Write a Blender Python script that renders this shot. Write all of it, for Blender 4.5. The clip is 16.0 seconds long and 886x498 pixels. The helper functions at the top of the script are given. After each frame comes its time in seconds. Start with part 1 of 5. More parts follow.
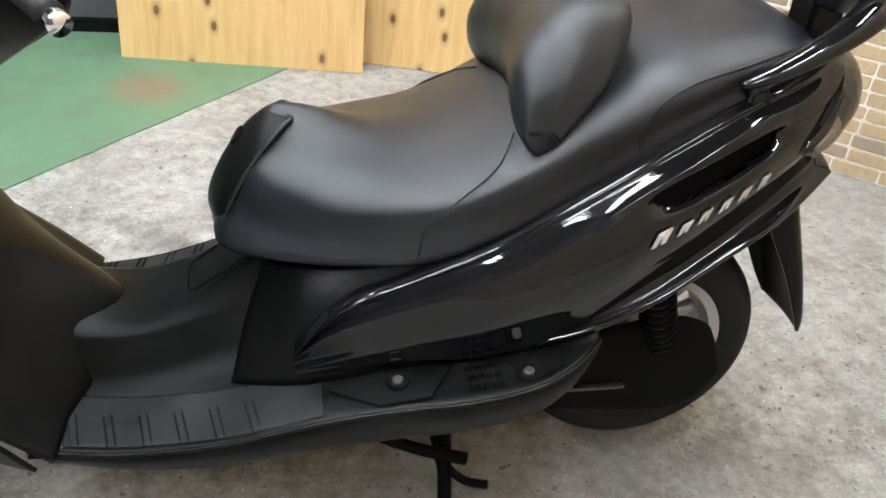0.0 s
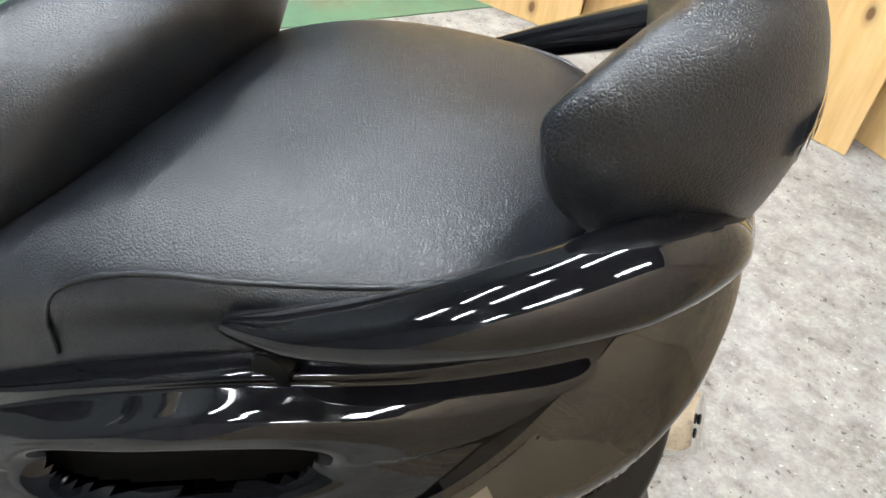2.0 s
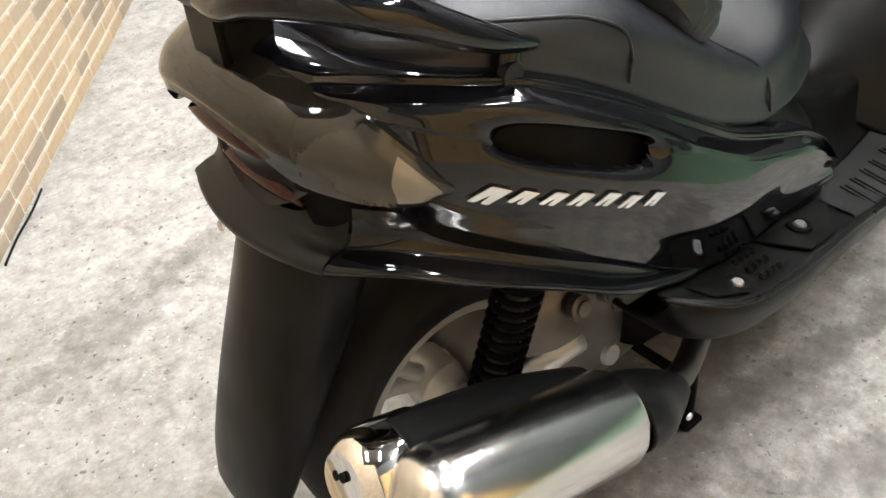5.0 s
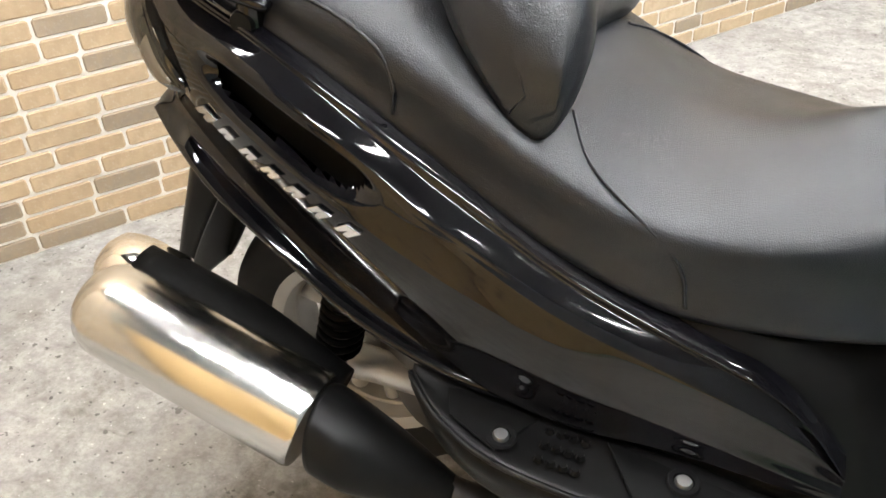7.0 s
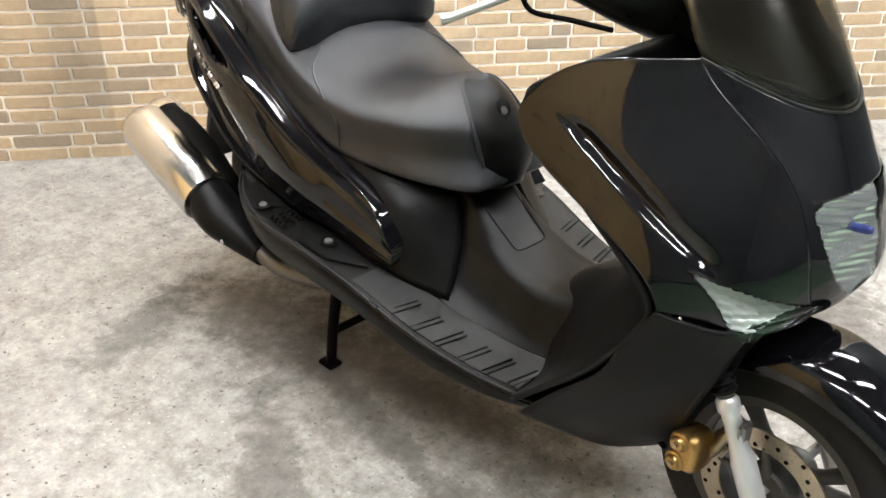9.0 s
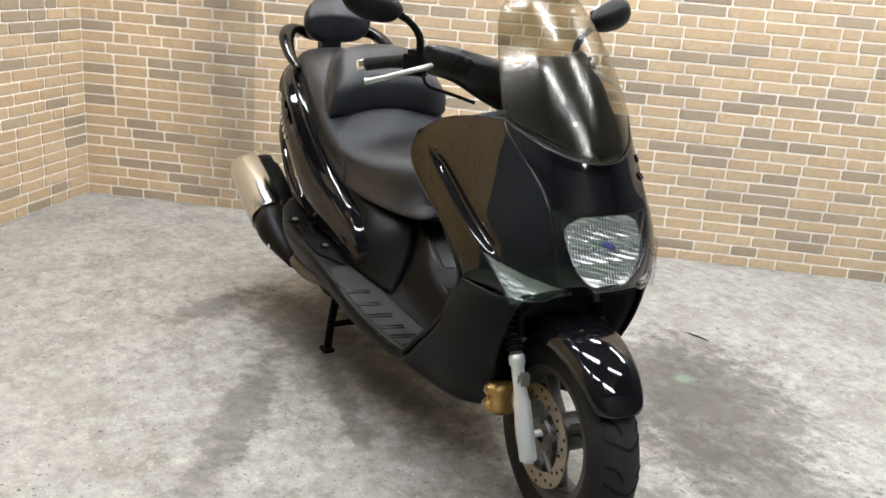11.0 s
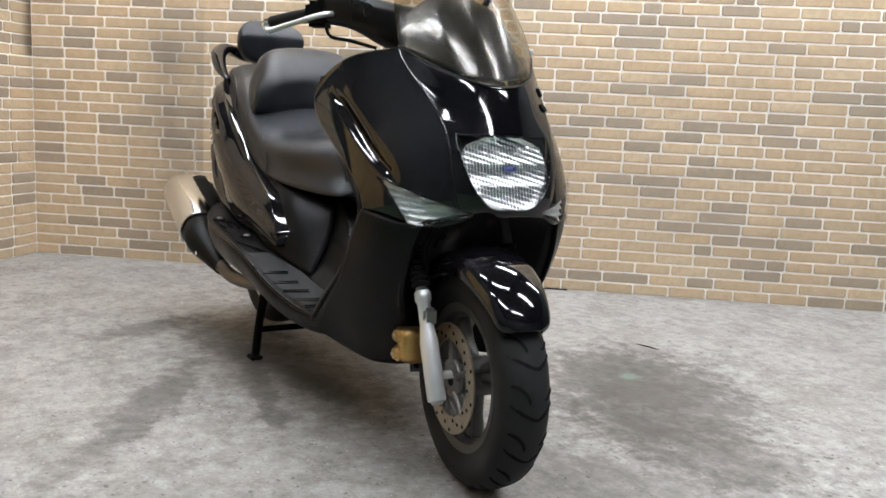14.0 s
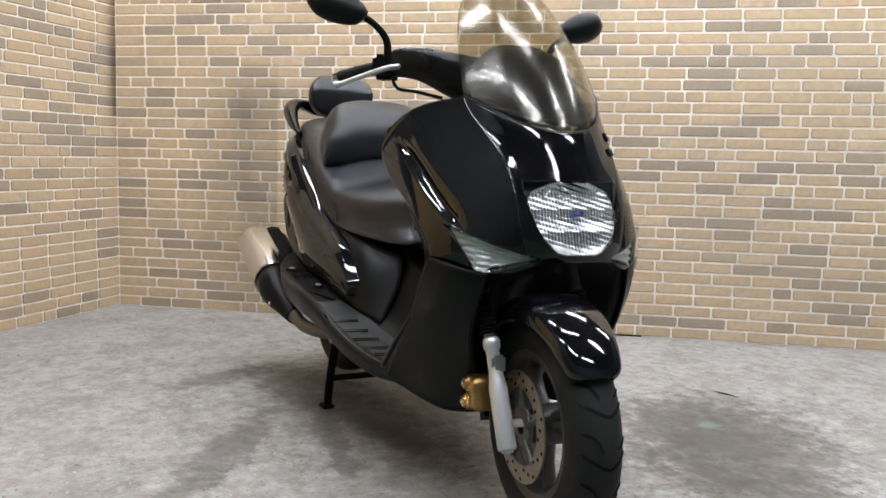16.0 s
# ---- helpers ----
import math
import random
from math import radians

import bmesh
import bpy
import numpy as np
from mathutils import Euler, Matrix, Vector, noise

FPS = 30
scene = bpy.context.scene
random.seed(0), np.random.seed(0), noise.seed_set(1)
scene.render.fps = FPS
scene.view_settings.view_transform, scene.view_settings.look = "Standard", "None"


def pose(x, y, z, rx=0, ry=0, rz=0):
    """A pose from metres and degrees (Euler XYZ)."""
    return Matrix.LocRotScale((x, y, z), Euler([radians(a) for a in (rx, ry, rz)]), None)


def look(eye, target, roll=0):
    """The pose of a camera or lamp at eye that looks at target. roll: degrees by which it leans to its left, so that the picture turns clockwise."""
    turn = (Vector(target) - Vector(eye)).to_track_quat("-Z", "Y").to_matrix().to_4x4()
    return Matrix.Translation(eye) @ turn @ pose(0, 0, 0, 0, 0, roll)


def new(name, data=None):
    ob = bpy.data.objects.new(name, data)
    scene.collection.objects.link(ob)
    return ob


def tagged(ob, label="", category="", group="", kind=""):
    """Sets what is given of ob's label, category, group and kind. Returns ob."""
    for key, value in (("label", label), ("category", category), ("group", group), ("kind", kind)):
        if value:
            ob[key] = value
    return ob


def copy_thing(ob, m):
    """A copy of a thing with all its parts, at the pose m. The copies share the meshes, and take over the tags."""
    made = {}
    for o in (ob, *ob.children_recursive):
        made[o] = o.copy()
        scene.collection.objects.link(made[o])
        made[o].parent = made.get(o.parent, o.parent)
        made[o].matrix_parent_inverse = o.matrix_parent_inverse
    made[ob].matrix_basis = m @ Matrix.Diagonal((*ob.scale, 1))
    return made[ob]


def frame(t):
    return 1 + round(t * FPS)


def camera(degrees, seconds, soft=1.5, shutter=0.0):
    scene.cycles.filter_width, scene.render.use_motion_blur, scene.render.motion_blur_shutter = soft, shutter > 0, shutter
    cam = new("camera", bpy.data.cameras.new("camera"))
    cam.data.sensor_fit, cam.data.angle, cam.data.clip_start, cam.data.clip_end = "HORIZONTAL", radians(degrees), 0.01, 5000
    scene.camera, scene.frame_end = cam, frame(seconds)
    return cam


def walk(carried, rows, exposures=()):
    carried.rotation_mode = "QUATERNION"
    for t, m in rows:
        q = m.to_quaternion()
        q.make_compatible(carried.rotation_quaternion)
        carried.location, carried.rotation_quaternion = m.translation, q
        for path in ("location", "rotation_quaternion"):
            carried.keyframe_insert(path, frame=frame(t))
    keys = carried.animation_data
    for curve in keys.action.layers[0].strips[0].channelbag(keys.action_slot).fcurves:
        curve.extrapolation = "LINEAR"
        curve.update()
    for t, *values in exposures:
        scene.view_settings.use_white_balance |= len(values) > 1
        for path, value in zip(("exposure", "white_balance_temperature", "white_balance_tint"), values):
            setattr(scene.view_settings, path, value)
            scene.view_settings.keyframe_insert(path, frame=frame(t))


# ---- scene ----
cam = camera(54.2, 16.0, soft=1.6)
PATH = [
    (0, (0.69, 1.272, 1.316), (0.351, -0.364, 0.216), 5.9),
    (0.5, (0.366, 1.131, 1.294), (0.327, -0.511, 0.154), 6.8),
    (1, (0.128, 0.898, 1.267), (0.124, -0.706, 0.072), 10.1),
    (1.5, (-0.009, 0.68, 1.26), (0.208, -0.811, -0.055), 14.7),
    (2, (-0.182, 0.464, 1.252), (0.358, -0.924, -0.082), 8.3),
    (2.5, (-0.435, 0.238, 1.3), (0.686, -0.715, -0.054), 1.6),
    (3, (-0.566, 0.094, 1.262), (0.887, -0.231, -0.073), 2.9),
    (3.5, (-0.649, -0.079, 1.252), (0.861, 0.08, -0.05), -2.3),
    (4, (-0.735, -0.389, 1.264), (0.565, 0.34, -0.07), -1.4),
    (4.5, (-0.66, -0.59, 1.246), (0.468, 0.483, -0.009), -4.5),
    (5, (-0.468, -0.767, 1.244), (0.433, 0.503, -0.011), -5.8),
    (5.2, (-0.372, -0.852, 1.233), (0.461, 0.461, -0.025), -4.2),
    (7.3, (0.774, -0.939, 1.166), (-0.147, 0.407, 0.008), -1.2),
    (7.5, (0.882, -0.979, 1.173), (-0.13, 0.285, 0.0), 0.6),
    (8, (1.188, -1.016, 1.218), (-0.022, 0.153, 0.137), -0.7),
    (8.5, (1.553, -1.051, 1.232), (0.257, 0.084, 0.216), -0.0),
    (9, (1.896, -1.149, 1.249), (0.589, 0.031, 0.301), 0.0),
    (9.5, (2.192, -1.182, 1.274), (0.798, -0.036, 0.41), 0.6),
    (9.7, (2.289, -1.172, 1.284), (0.865, -0.071, 0.412), 1.8),
    (11.8, (3.047, -1.05, 1.071), (1.304, -0.201, 0.58), 4.8),
    (12, (3.052, -1.028, 1.007), (1.319, -0.149, 0.536), 4.6),
    (12.5, (3.05, -0.978, 0.824), (1.294, -0.031, 0.691), 3.1),
    (13, (3.021, -0.942, 0.766), (1.259, -0.012, 0.587), 2.3),
    (13.5, (3.01, -0.929, 0.797), (1.265, -0.012, 0.458), 3.3),
    (14, (3.011, -0.922, 0.797), (1.268, 0.007, 0.48), 2.8),
    (14.5, (3.005, -0.908, 0.8), (1.274, 0.002, 0.381), -0.7),
    (15, (3.008, -0.91, 0.806), (1.192, -0.095, 0.61), -0.3),
    (15.5, (3.017, -0.911, 0.799), (1.182, -0.147, 0.57), 0.6),
    (16, (3.016, -0.913, 0.795), (1.187, -0.132, 0.582), 1.3),
]
EXPOSURES = [
    (0.0, 0.40, 6250, 10), (1.0, 0.50, 6250, 10), (2.0, 0.60, 6200, 10), (3.5, 0.46, 6550, 12), (5.2, 0.70, 6650, 12), (9.7, 0.62, 6650, 12),
    (11.8, 0.02, 6300, 12), (12.5, -0.04, 6250, 14), (13.0, -0.20, 6250, 13), (13.6, -0.08, 6250, 13), (15.0, 0.05, 6200, 13), (16.0, -0.10, 6200, 14)]
walk(cam, [(t, look(eye, target, roll)) for t, eye, target, roll in PATH], EXPOSURES)

# ---- world ----
world = bpy.data.worlds.new("world")
scene.world = world
world.use_nodes = True
world.node_tree.nodes["Background"].inputs[0].default_value = (1.0, 0.97, 0.92, 1)
world.node_tree.nodes["Background"].inputs[1].default_value = 0.02
TUBE_POWER = 145.0


# ---- materials ----
class Mat:
    """A small builder round one Principled material."""

    def __init__(self, name, color=(0.5, 0.5, 0.5), rough=0.5, metal=0.0, coat=0.0, spec=0.5):
        self.m = bpy.data.materials.new(name)
        self.m.use_nodes = True
        self.t = self.m.node_tree
        self.b = self.t.nodes["Principled BSDF"]
        self.b.inputs["Base Color"].default_value = (*color, 1)
        self.b.inputs["Roughness"].default_value = rough
        self.b.inputs["Metallic"].default_value = metal
        self.b.inputs["Coat Weight"].default_value = coat
        self.b.inputs["Coat Roughness"].default_value = 0.03
        self.b.inputs["Specular IOR Level"].default_value = spec
        self.co = self.node("ShaderNodeTexCoord").outputs["Object"]

    def node(self, kind, **given):
        n = self.t.nodes.new(kind)
        for k, v in given.items():
            n.inputs[k].default_value = v
        return n

    def link(self, a, b):
        self.t.links.new(a, b)

    def noise(self, scale, detail=4, rough=0.55, stretch=None, co=None):
        n = self.node("ShaderNodeTexNoise", Scale=scale, Detail=detail, Roughness=rough)
        src = co or self.co
        if stretch:
            mp = self.node("ShaderNodeMapping")
            mp.inputs["Scale"].default_value = stretch
            self.link(src, mp.inputs["Vector"])
            src = mp.outputs[0]
        self.link(src, n.inputs["Vector"])
        return n.outputs["Fac"]

    def ramp(self, fac, stops):
        r = self.node("ShaderNodeValToRGB")
        e = r.color_ramp.elements
        while len(e) < len(stops):
            e.new(0.5)
        for k, (p, c) in zip(e, stops):
            k.position, k.color = p, (*c, 1) if len(c) == 3 else (c[0],) * 3 + (1,)
        self.link(fac, r.inputs[0])
        return r.outputs[0]

    def math(self, op, a, b=0.0, c=0.0):
        n = self.node("ShaderNodeMath")
        n.operation = op
        for i, v in enumerate((a, b, c)):
            if isinstance(v, (int, float)):
                n.inputs[i].default_value = v
            else:
                self.link(v, n.inputs[i])
        return n.outputs[0]

    def mix(self, fac, a, b, mode="MIX"):
        n = self.t.nodes.new("ShaderNodeMix")
        n.data_type, n.blend_type = "RGBA", mode
        for v, s in ((fac, n.inputs[0]), (a, n.inputs[6]), (b, n.inputs[7])):
            if isinstance(v, (int, float)):
                s.default_value = v
            elif isinstance(v, tuple):
                s.default_value = (*v, 1)
            else:
                self.link(v, s)
        return n.outputs[2]

    def color(self, out):
        self.link(out, self.b.inputs["Base Color"])
        return self

    def roughness(self, out):
        self.link(out, self.b.inputs["Roughness"])
        return self

    def bump(self, height, strength=0.3, distance=0.002):
        n = self.node("ShaderNodeBump", Strength=strength, Distance=distance)
        self.link(height, n.inputs["Height"])
        self.link(n.outputs[0], self.b.inputs["Normal"])
        return self


def rand_of(k, island=False):
    n = k.node("ShaderNodeNewGeometry" if island else "ShaderNodeObjectInfo")
    return n.outputs["Random Per Island" if island else "Random"]


def black_paint():
    k = Mat("black_paint", (0.003, 0.003, 0.0038), 0.06, spec=0.38)
    k.roughness(k.ramp(k.noise(60, 5), [(0.35, (0.03,)), (0.75, (0.085,))]))
    k.bump(k.noise(90, 2), 0.03, 0.0006)
    return k.m


def black_plastic(name="black_plastic", base=0.0040, rough=0.36, scale=900, spec=0.17):
    k = Mat(name, (base,) * 3, rough, spec=spec)
    k.color(k.ramp(k.noise(18, 5), [(0.3, (base * 0.75,)), (0.7, (base * 1.35,))]))
    k.roughness(k.ramp(k.noise(9, 4), [(0.3, (rough - 0.07,)), (0.7, (rough + 0.1,))]))
    k.bump(k.noise(scale, 2), 0.25, 0.0006)
    return k.m


def leather():
    k = Mat("seat_vinyl", (0.01, 0.01, 0.011), 0.36, spec=0.42)
    k.color(k.ramp(k.noise(7, 5), [(0.25, (0.006, 0.0070, 0.0092)), (0.75, (0.0112, 0.0126, 0.0165))]))
    k.roughness(k.ramp(k.noise(14, 4), [(0.3, (0.28,)), (0.7, (0.38,))]))
    v = k.node("ShaderNodeTexVoronoi", Scale=420)
    v.feature = "DISTANCE_TO_EDGE"
    k.link(k.co, v.inputs["Vector"])
    grain = k.math("ADD", k.ramp(v.outputs["Distance"], [(0.0, (0,)), (0.25, (1,))]), k.math("MULTIPLY", k.noise(30, 5, 0.6, stretch=(2.8, 0.7, 1)), 2.2))
    k.bump(grain, 0.24, 0.0011)
    return k.m


def metal(name, color, rough, spots=0.0):
    k = Mat(name, color, rough, 1.0)
    k.roughness(k.ramp(k.noise(40, 5), [(0.3, (max(rough - 0.02, 0.02),)), (0.75, (rough + 0.03,))]))
    if spots:
        k.color(k.mix(k.ramp(k.noise(220, 5), [(0.55, (0,)), (0.72, (spots,))]), color, tuple(c * 0.35 for c in color)))
    return k.m


def see_through(name, tint, gloss=0.03):
    m = bpy.data.materials.new(name)
    m.use_nodes = True
    t = m.node_tree
    t.nodes.remove(t.nodes["Principled BSDF"])
    a, g, f, p, s, x = (t.nodes.new("ShaderNode" + n) for n in ("BsdfTransparent", "BsdfGlossy", "LayerWeight", "Math", "Math", "MixShader"))
    a.inputs[0].default_value = (*tint, 1)
    g.inputs["Roughness"].default_value = gloss
    f.inputs[0].default_value = 0.5
    p.operation, s.operation = "POWER", "MULTIPLY_ADD"
    p.inputs[1].default_value = 5.0
    s.inputs[1].default_value, s.inputs[2].default_value = 0.9, 0.04
    for u, v in ((f.outputs["Facing"], p.inputs[0]), (p.outputs[0], s.inputs[0]), (s.outputs[0], x.inputs[0]), (a.outputs[0], x.inputs[1]), (g.outputs[0], x.inputs[2]), (x.outputs[0], t.nodes["Material Output"].inputs[0])):
        t.links.new(u, v)
    return m


def concrete(name, painted=False):
    """Trowelled workshop concrete, worn to the aggregate, with oil and tyre stains and shade painted under the scooter;
    or green floor paint worn thin.
    """
    k = Mat(name, (0.4, 0.39, 0.37), 0.75)
    fine, mid, wide = k.noise(160, 5, 0.7), k.noise(22, 6, 0.65), k.noise(2.6, 5, 0.6)
    if painted:
        c = k.ramp(mid, [(0.25, (0.085, 0.155, 0.092)), (0.6, (0.115, 0.215, 0.125)), (0.85, (0.18, 0.255, 0.175))])
        c = k.mix(k.ramp(k.noise(6, 7, 0.72), [(0.48, (0,)), (0.68, (0.65,))]), c, (0.10, 0.125, 0.09))
        red = k.node("ShaderNodeMapping")
        red.inputs["Location"].default_value = (-1.2, 1.72, 0)
        k.link(k.co, red.inputs["Vector"])
        ln = k.node("ShaderNodeVectorMath")
        ln.operation = "LENGTH"
        k.link(red.outputs[0], ln.inputs[0])
        near = k.math("MULTIPLY", k.ramp(k.math("ADD", ln.outputs["Value"], k.math("MULTIPLY", k.noise(14, 4), 0.12)), [(0.12, (1,)), (0.24, (0,))]), 0.5)
        c = k.mix(near, c, (0.24, 0.09, 0.06))
    else:
        c = k.ramp(mid, [(0.30, (0.195, 0.186, 0.172)), (0.45, (0.325, 0.314, 0.294)), (0.58, (0.40, 0.388, 0.367)), (0.75, (0.48, 0.468, 0.448))])
        grit = k.ramp(k.noise(95, 4, 0.75), [(0.45, (0,)), (0.60, (0.45,))])
        c = k.mix(grit, c, (0.23, 0.218, 0.20))
        patch = k.math("MULTIPLY", k.ramp(k.noise(4.2, 8, 0.75), [(0.47, (0,)), (0.60, (0.85,))]), k.ramp(k.noise(55, 4, 0.7), [(0.38, (0.25,)), (0.6, (1,))]))
        c = k.mix(patch, c, (0.17, 0.158, 0.138))
        c = k.mix(k.ramp(k.noise(30, 3, 0.55), [(0.67, (0,)), (0.70, (0.85,))]), c, (0.09, 0.083, 0.073))
        c = k.mix(k.ramp(k.noise(62, 2, 0.5), [(0.67, (0,)), (0.70, (0.85,))]), c, (0.07, 0.065, 0.058))
        c = k.mix(k.ramp(wide, [(0.52, (0,)), (0.70, (0.5,))]), c, (0.235, 0.22, 0.20))
        c = k.mix(k.ramp(k.noise(75, 3, 0.5), [(0.67, (0,)), (0.71, (0.8,))]), c, (0.60, 0.585, 0.56))
        c = k.mix(k.ramp(k.noise(7, 6, 0.65, stretch=(1, 4.5, 1)), [(0.60, (0,)), (0.72, (0.55,))]), c, (0.14, 0.128, 0.11))
        spot = k.node("ShaderNodeMapping")
        spot.inputs["Location"].default_value = (-0.98, -0.85, 0)
        k.link(k.co, spot.inputs["Vector"])
        far = k.node("ShaderNodeVectorMath")
        far.operation = "LENGTH"
        k.link(spot.outputs[0], far.inputs[0])
        dot = k.ramp(k.math("ADD", far.outputs["Value"], k.math("MULTIPLY", k.noise(25, 5, 0.7), 0.09)), [(0.065, (0.55,)), (0.09, (0,))])
        for x, y, a, b, turn, deep in STAINS_AND_SHADE:
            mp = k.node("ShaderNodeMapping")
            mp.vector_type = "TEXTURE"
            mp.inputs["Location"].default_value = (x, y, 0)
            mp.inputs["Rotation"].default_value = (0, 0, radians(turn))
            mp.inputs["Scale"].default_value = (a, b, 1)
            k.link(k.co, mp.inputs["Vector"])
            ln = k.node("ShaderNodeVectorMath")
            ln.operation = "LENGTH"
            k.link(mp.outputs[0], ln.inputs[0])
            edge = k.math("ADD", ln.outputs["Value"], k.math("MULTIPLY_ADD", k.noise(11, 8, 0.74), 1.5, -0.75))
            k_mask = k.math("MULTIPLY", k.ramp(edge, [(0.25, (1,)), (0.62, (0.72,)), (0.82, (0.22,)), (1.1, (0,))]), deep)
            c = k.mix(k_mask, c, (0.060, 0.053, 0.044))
        c = k.mix(dot, c, (0.20, 0.30, 0.22))
    k.color(c)
    k.roughness(k.ramp(wide, [(0.35, (0.72,)), (0.7, (0.55,))]) if not painted else k.ramp(mid, [(0.3, (0.35,)), (0.7, (0.6,))]))
    k.bump(k.math("ADD", fine, k.math("MULTIPLY", mid, 2.0)), 0.35, 0.002)
    return k.m


def wall_dirt(k, c):
    """A greasy smear on the main wall, which ends sharply at the joint of two panels."""
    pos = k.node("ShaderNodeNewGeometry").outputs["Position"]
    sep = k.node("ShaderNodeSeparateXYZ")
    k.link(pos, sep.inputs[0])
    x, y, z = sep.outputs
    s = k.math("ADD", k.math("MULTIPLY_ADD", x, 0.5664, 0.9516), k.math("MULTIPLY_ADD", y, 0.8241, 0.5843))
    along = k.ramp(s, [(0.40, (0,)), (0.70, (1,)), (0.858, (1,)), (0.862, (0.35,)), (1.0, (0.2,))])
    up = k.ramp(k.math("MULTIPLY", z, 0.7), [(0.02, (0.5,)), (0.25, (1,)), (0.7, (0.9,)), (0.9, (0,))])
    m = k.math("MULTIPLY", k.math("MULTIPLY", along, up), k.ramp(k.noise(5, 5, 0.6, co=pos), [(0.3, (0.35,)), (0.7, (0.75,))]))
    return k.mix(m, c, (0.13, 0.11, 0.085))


def brick_mat(name, island):
    k = Mat(name, (0.4, 0.3, 0.18), 0.75)
    r = rand_of(k, island)
    tone = k.ramp(r, [(0.0, (0.525, 0.392, 0.244)), (0.22, (0.475, 0.352, 0.217)), (0.45, (0.56, 0.432, 0.279)), (0.60, (0.52, 0.379, 0.227)), (0.73, (0.49, 0.380, 0.248)), (0.76, (0.325, 0.262, 0.194)), (1.0, (0.262, 0.216, 0.162))])
    c = k.mix(k.ramp(k.noise(38, 5, 0.65), [(0.32, (0.62,)), (0.66, (0,))]), tone, (0.385, 0.285, 0.175))
    c = k.mix(k.ramp(k.noise(150, 4, 0.7), [(0.58, (0,)), (0.72, (0.45,))]), c, (0.62, 0.56, 0.45))
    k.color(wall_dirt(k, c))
    k.bump(k.noise(120, 4), 0.35, 0.0015)
    return k.m


def plywood_mat():
    k = Mat("plywood", (0.6, 0.4, 0.18), 0.55)
    grain = k.noise(5, 6, 0.6, stretch=(7, 7, 0.7))
    c = k.ramp(grain, [(0.25, (0.55, 0.335, 0.125)), (0.5, (0.65, 0.43, 0.18)), (0.75, (0.72, 0.51, 0.245))])
    c = k.mix(k.ramp(k.noise(3, 4, 0.5, stretch=(5, 5, 0.5)), [(0.6, (0,)), (0.75, (0.3,))]), c, (0.50, 0.30, 0.12))
    v = k.node("ShaderNodeTexVoronoi", Scale=6.0)
    v.voronoi_dimensions = "2D"
    sep, flat = k.node("ShaderNodeSeparateXYZ"), k.node("ShaderNodeCombineXYZ")
    k.link(k.co, sep.inputs[0])
    k.link(sep.outputs[0], flat.inputs[0])
    k.link(k.math("MULTIPLY", sep.outputs[2], 0.55), flat.inputs[1])
    k.link(flat.outputs[0], v.inputs["Vector"])
    c = k.mix(k.ramp(v.outputs["Distance"], [(0.045, (0.95,)), (0.075, (0.35,)), (0.15, (0,))]), c, (0.13, 0.06, 0.02))
    k.color(c).bump(grain, 0.15, 0.001)
    return k.m


def plain_wall(name, color):
    k = Mat(name, color, 0.7)
    c = k.ramp(k.noise(3, 5), [(0.3, tuple(c * 0.85 for c in color)), (0.7, tuple(min(c * 1.1, 1) for c in color))])
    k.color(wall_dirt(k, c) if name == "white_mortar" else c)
    k.bump(k.noise(60, 4), 0.2, 0.002)
    return k.m


# x, y, half length, half width, turn, depth of the oil and water stains on the floor; the first also paints shade
STAINS_AND_SHADE = [
    # oil under the scooter, together with its shade painted into the floor colour
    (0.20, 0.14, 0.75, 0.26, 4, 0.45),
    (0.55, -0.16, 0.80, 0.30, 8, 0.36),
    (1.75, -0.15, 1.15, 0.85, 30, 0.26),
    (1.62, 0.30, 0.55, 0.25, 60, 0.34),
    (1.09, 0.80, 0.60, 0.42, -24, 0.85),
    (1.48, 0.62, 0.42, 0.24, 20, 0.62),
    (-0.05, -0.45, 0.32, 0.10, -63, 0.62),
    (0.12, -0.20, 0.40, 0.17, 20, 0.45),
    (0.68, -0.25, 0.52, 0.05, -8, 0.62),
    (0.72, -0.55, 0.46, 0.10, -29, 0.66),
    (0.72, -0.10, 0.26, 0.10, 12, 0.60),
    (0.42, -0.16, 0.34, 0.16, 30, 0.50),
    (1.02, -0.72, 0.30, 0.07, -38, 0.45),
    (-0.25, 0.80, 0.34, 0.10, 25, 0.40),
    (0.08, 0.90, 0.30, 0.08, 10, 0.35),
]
PAINT, PLASTIC, LEATHER = black_paint(), black_plastic(spec=0.13), leather()
SATIN = black_plastic("satin_black_plastic", 0.005, 0.32, 500)
HOOD_BLACK = black_plastic("matt_hood_plastic", 0.006, 0.55, 700)
TREAD = black_plastic("footboard_rubber", 0.014, 0.48, 700)
RUBBER = black_plastic("tyre_rubber", 0.012, 0.62, 260)
CHROME = metal("chrome", (0.78, 0.76, 0.73), 0.06)
WARM_CHROME = metal("muffler_chrome", (0.66, 0.65, 0.63), 0.19)
ALLOY = metal("cast_alloy", (0.64, 0.63, 0.62), 0.46)
DARK_ALLOY = metal("grimy_engine_alloy", (0.16, 0.15, 0.14), 0.5)
BOLT = metal("dull_bolt_steel", (0.36, 0.36, 0.36), 0.4)
STEEL = metal("disc_steel", (0.47, 0.40, 0.30), 0.33, 0.6)
RIM_ALLOY = Mat("road_grimed_rim_paint", (0.075, 0.072, 0.067), 0.45, 0.35).m
PALE_RIM = Mat("pale_rim_paint", (0.47, 0.465, 0.45), 0.40, 0.3).m
SLIDER = Mat("silver_painted_alloy", (0.66, 0.66, 0.67), 0.32, 0.55).m
GOLD = metal("gold_anodised", (0.46, 0.29, 0.11), 0.36, 0.5)
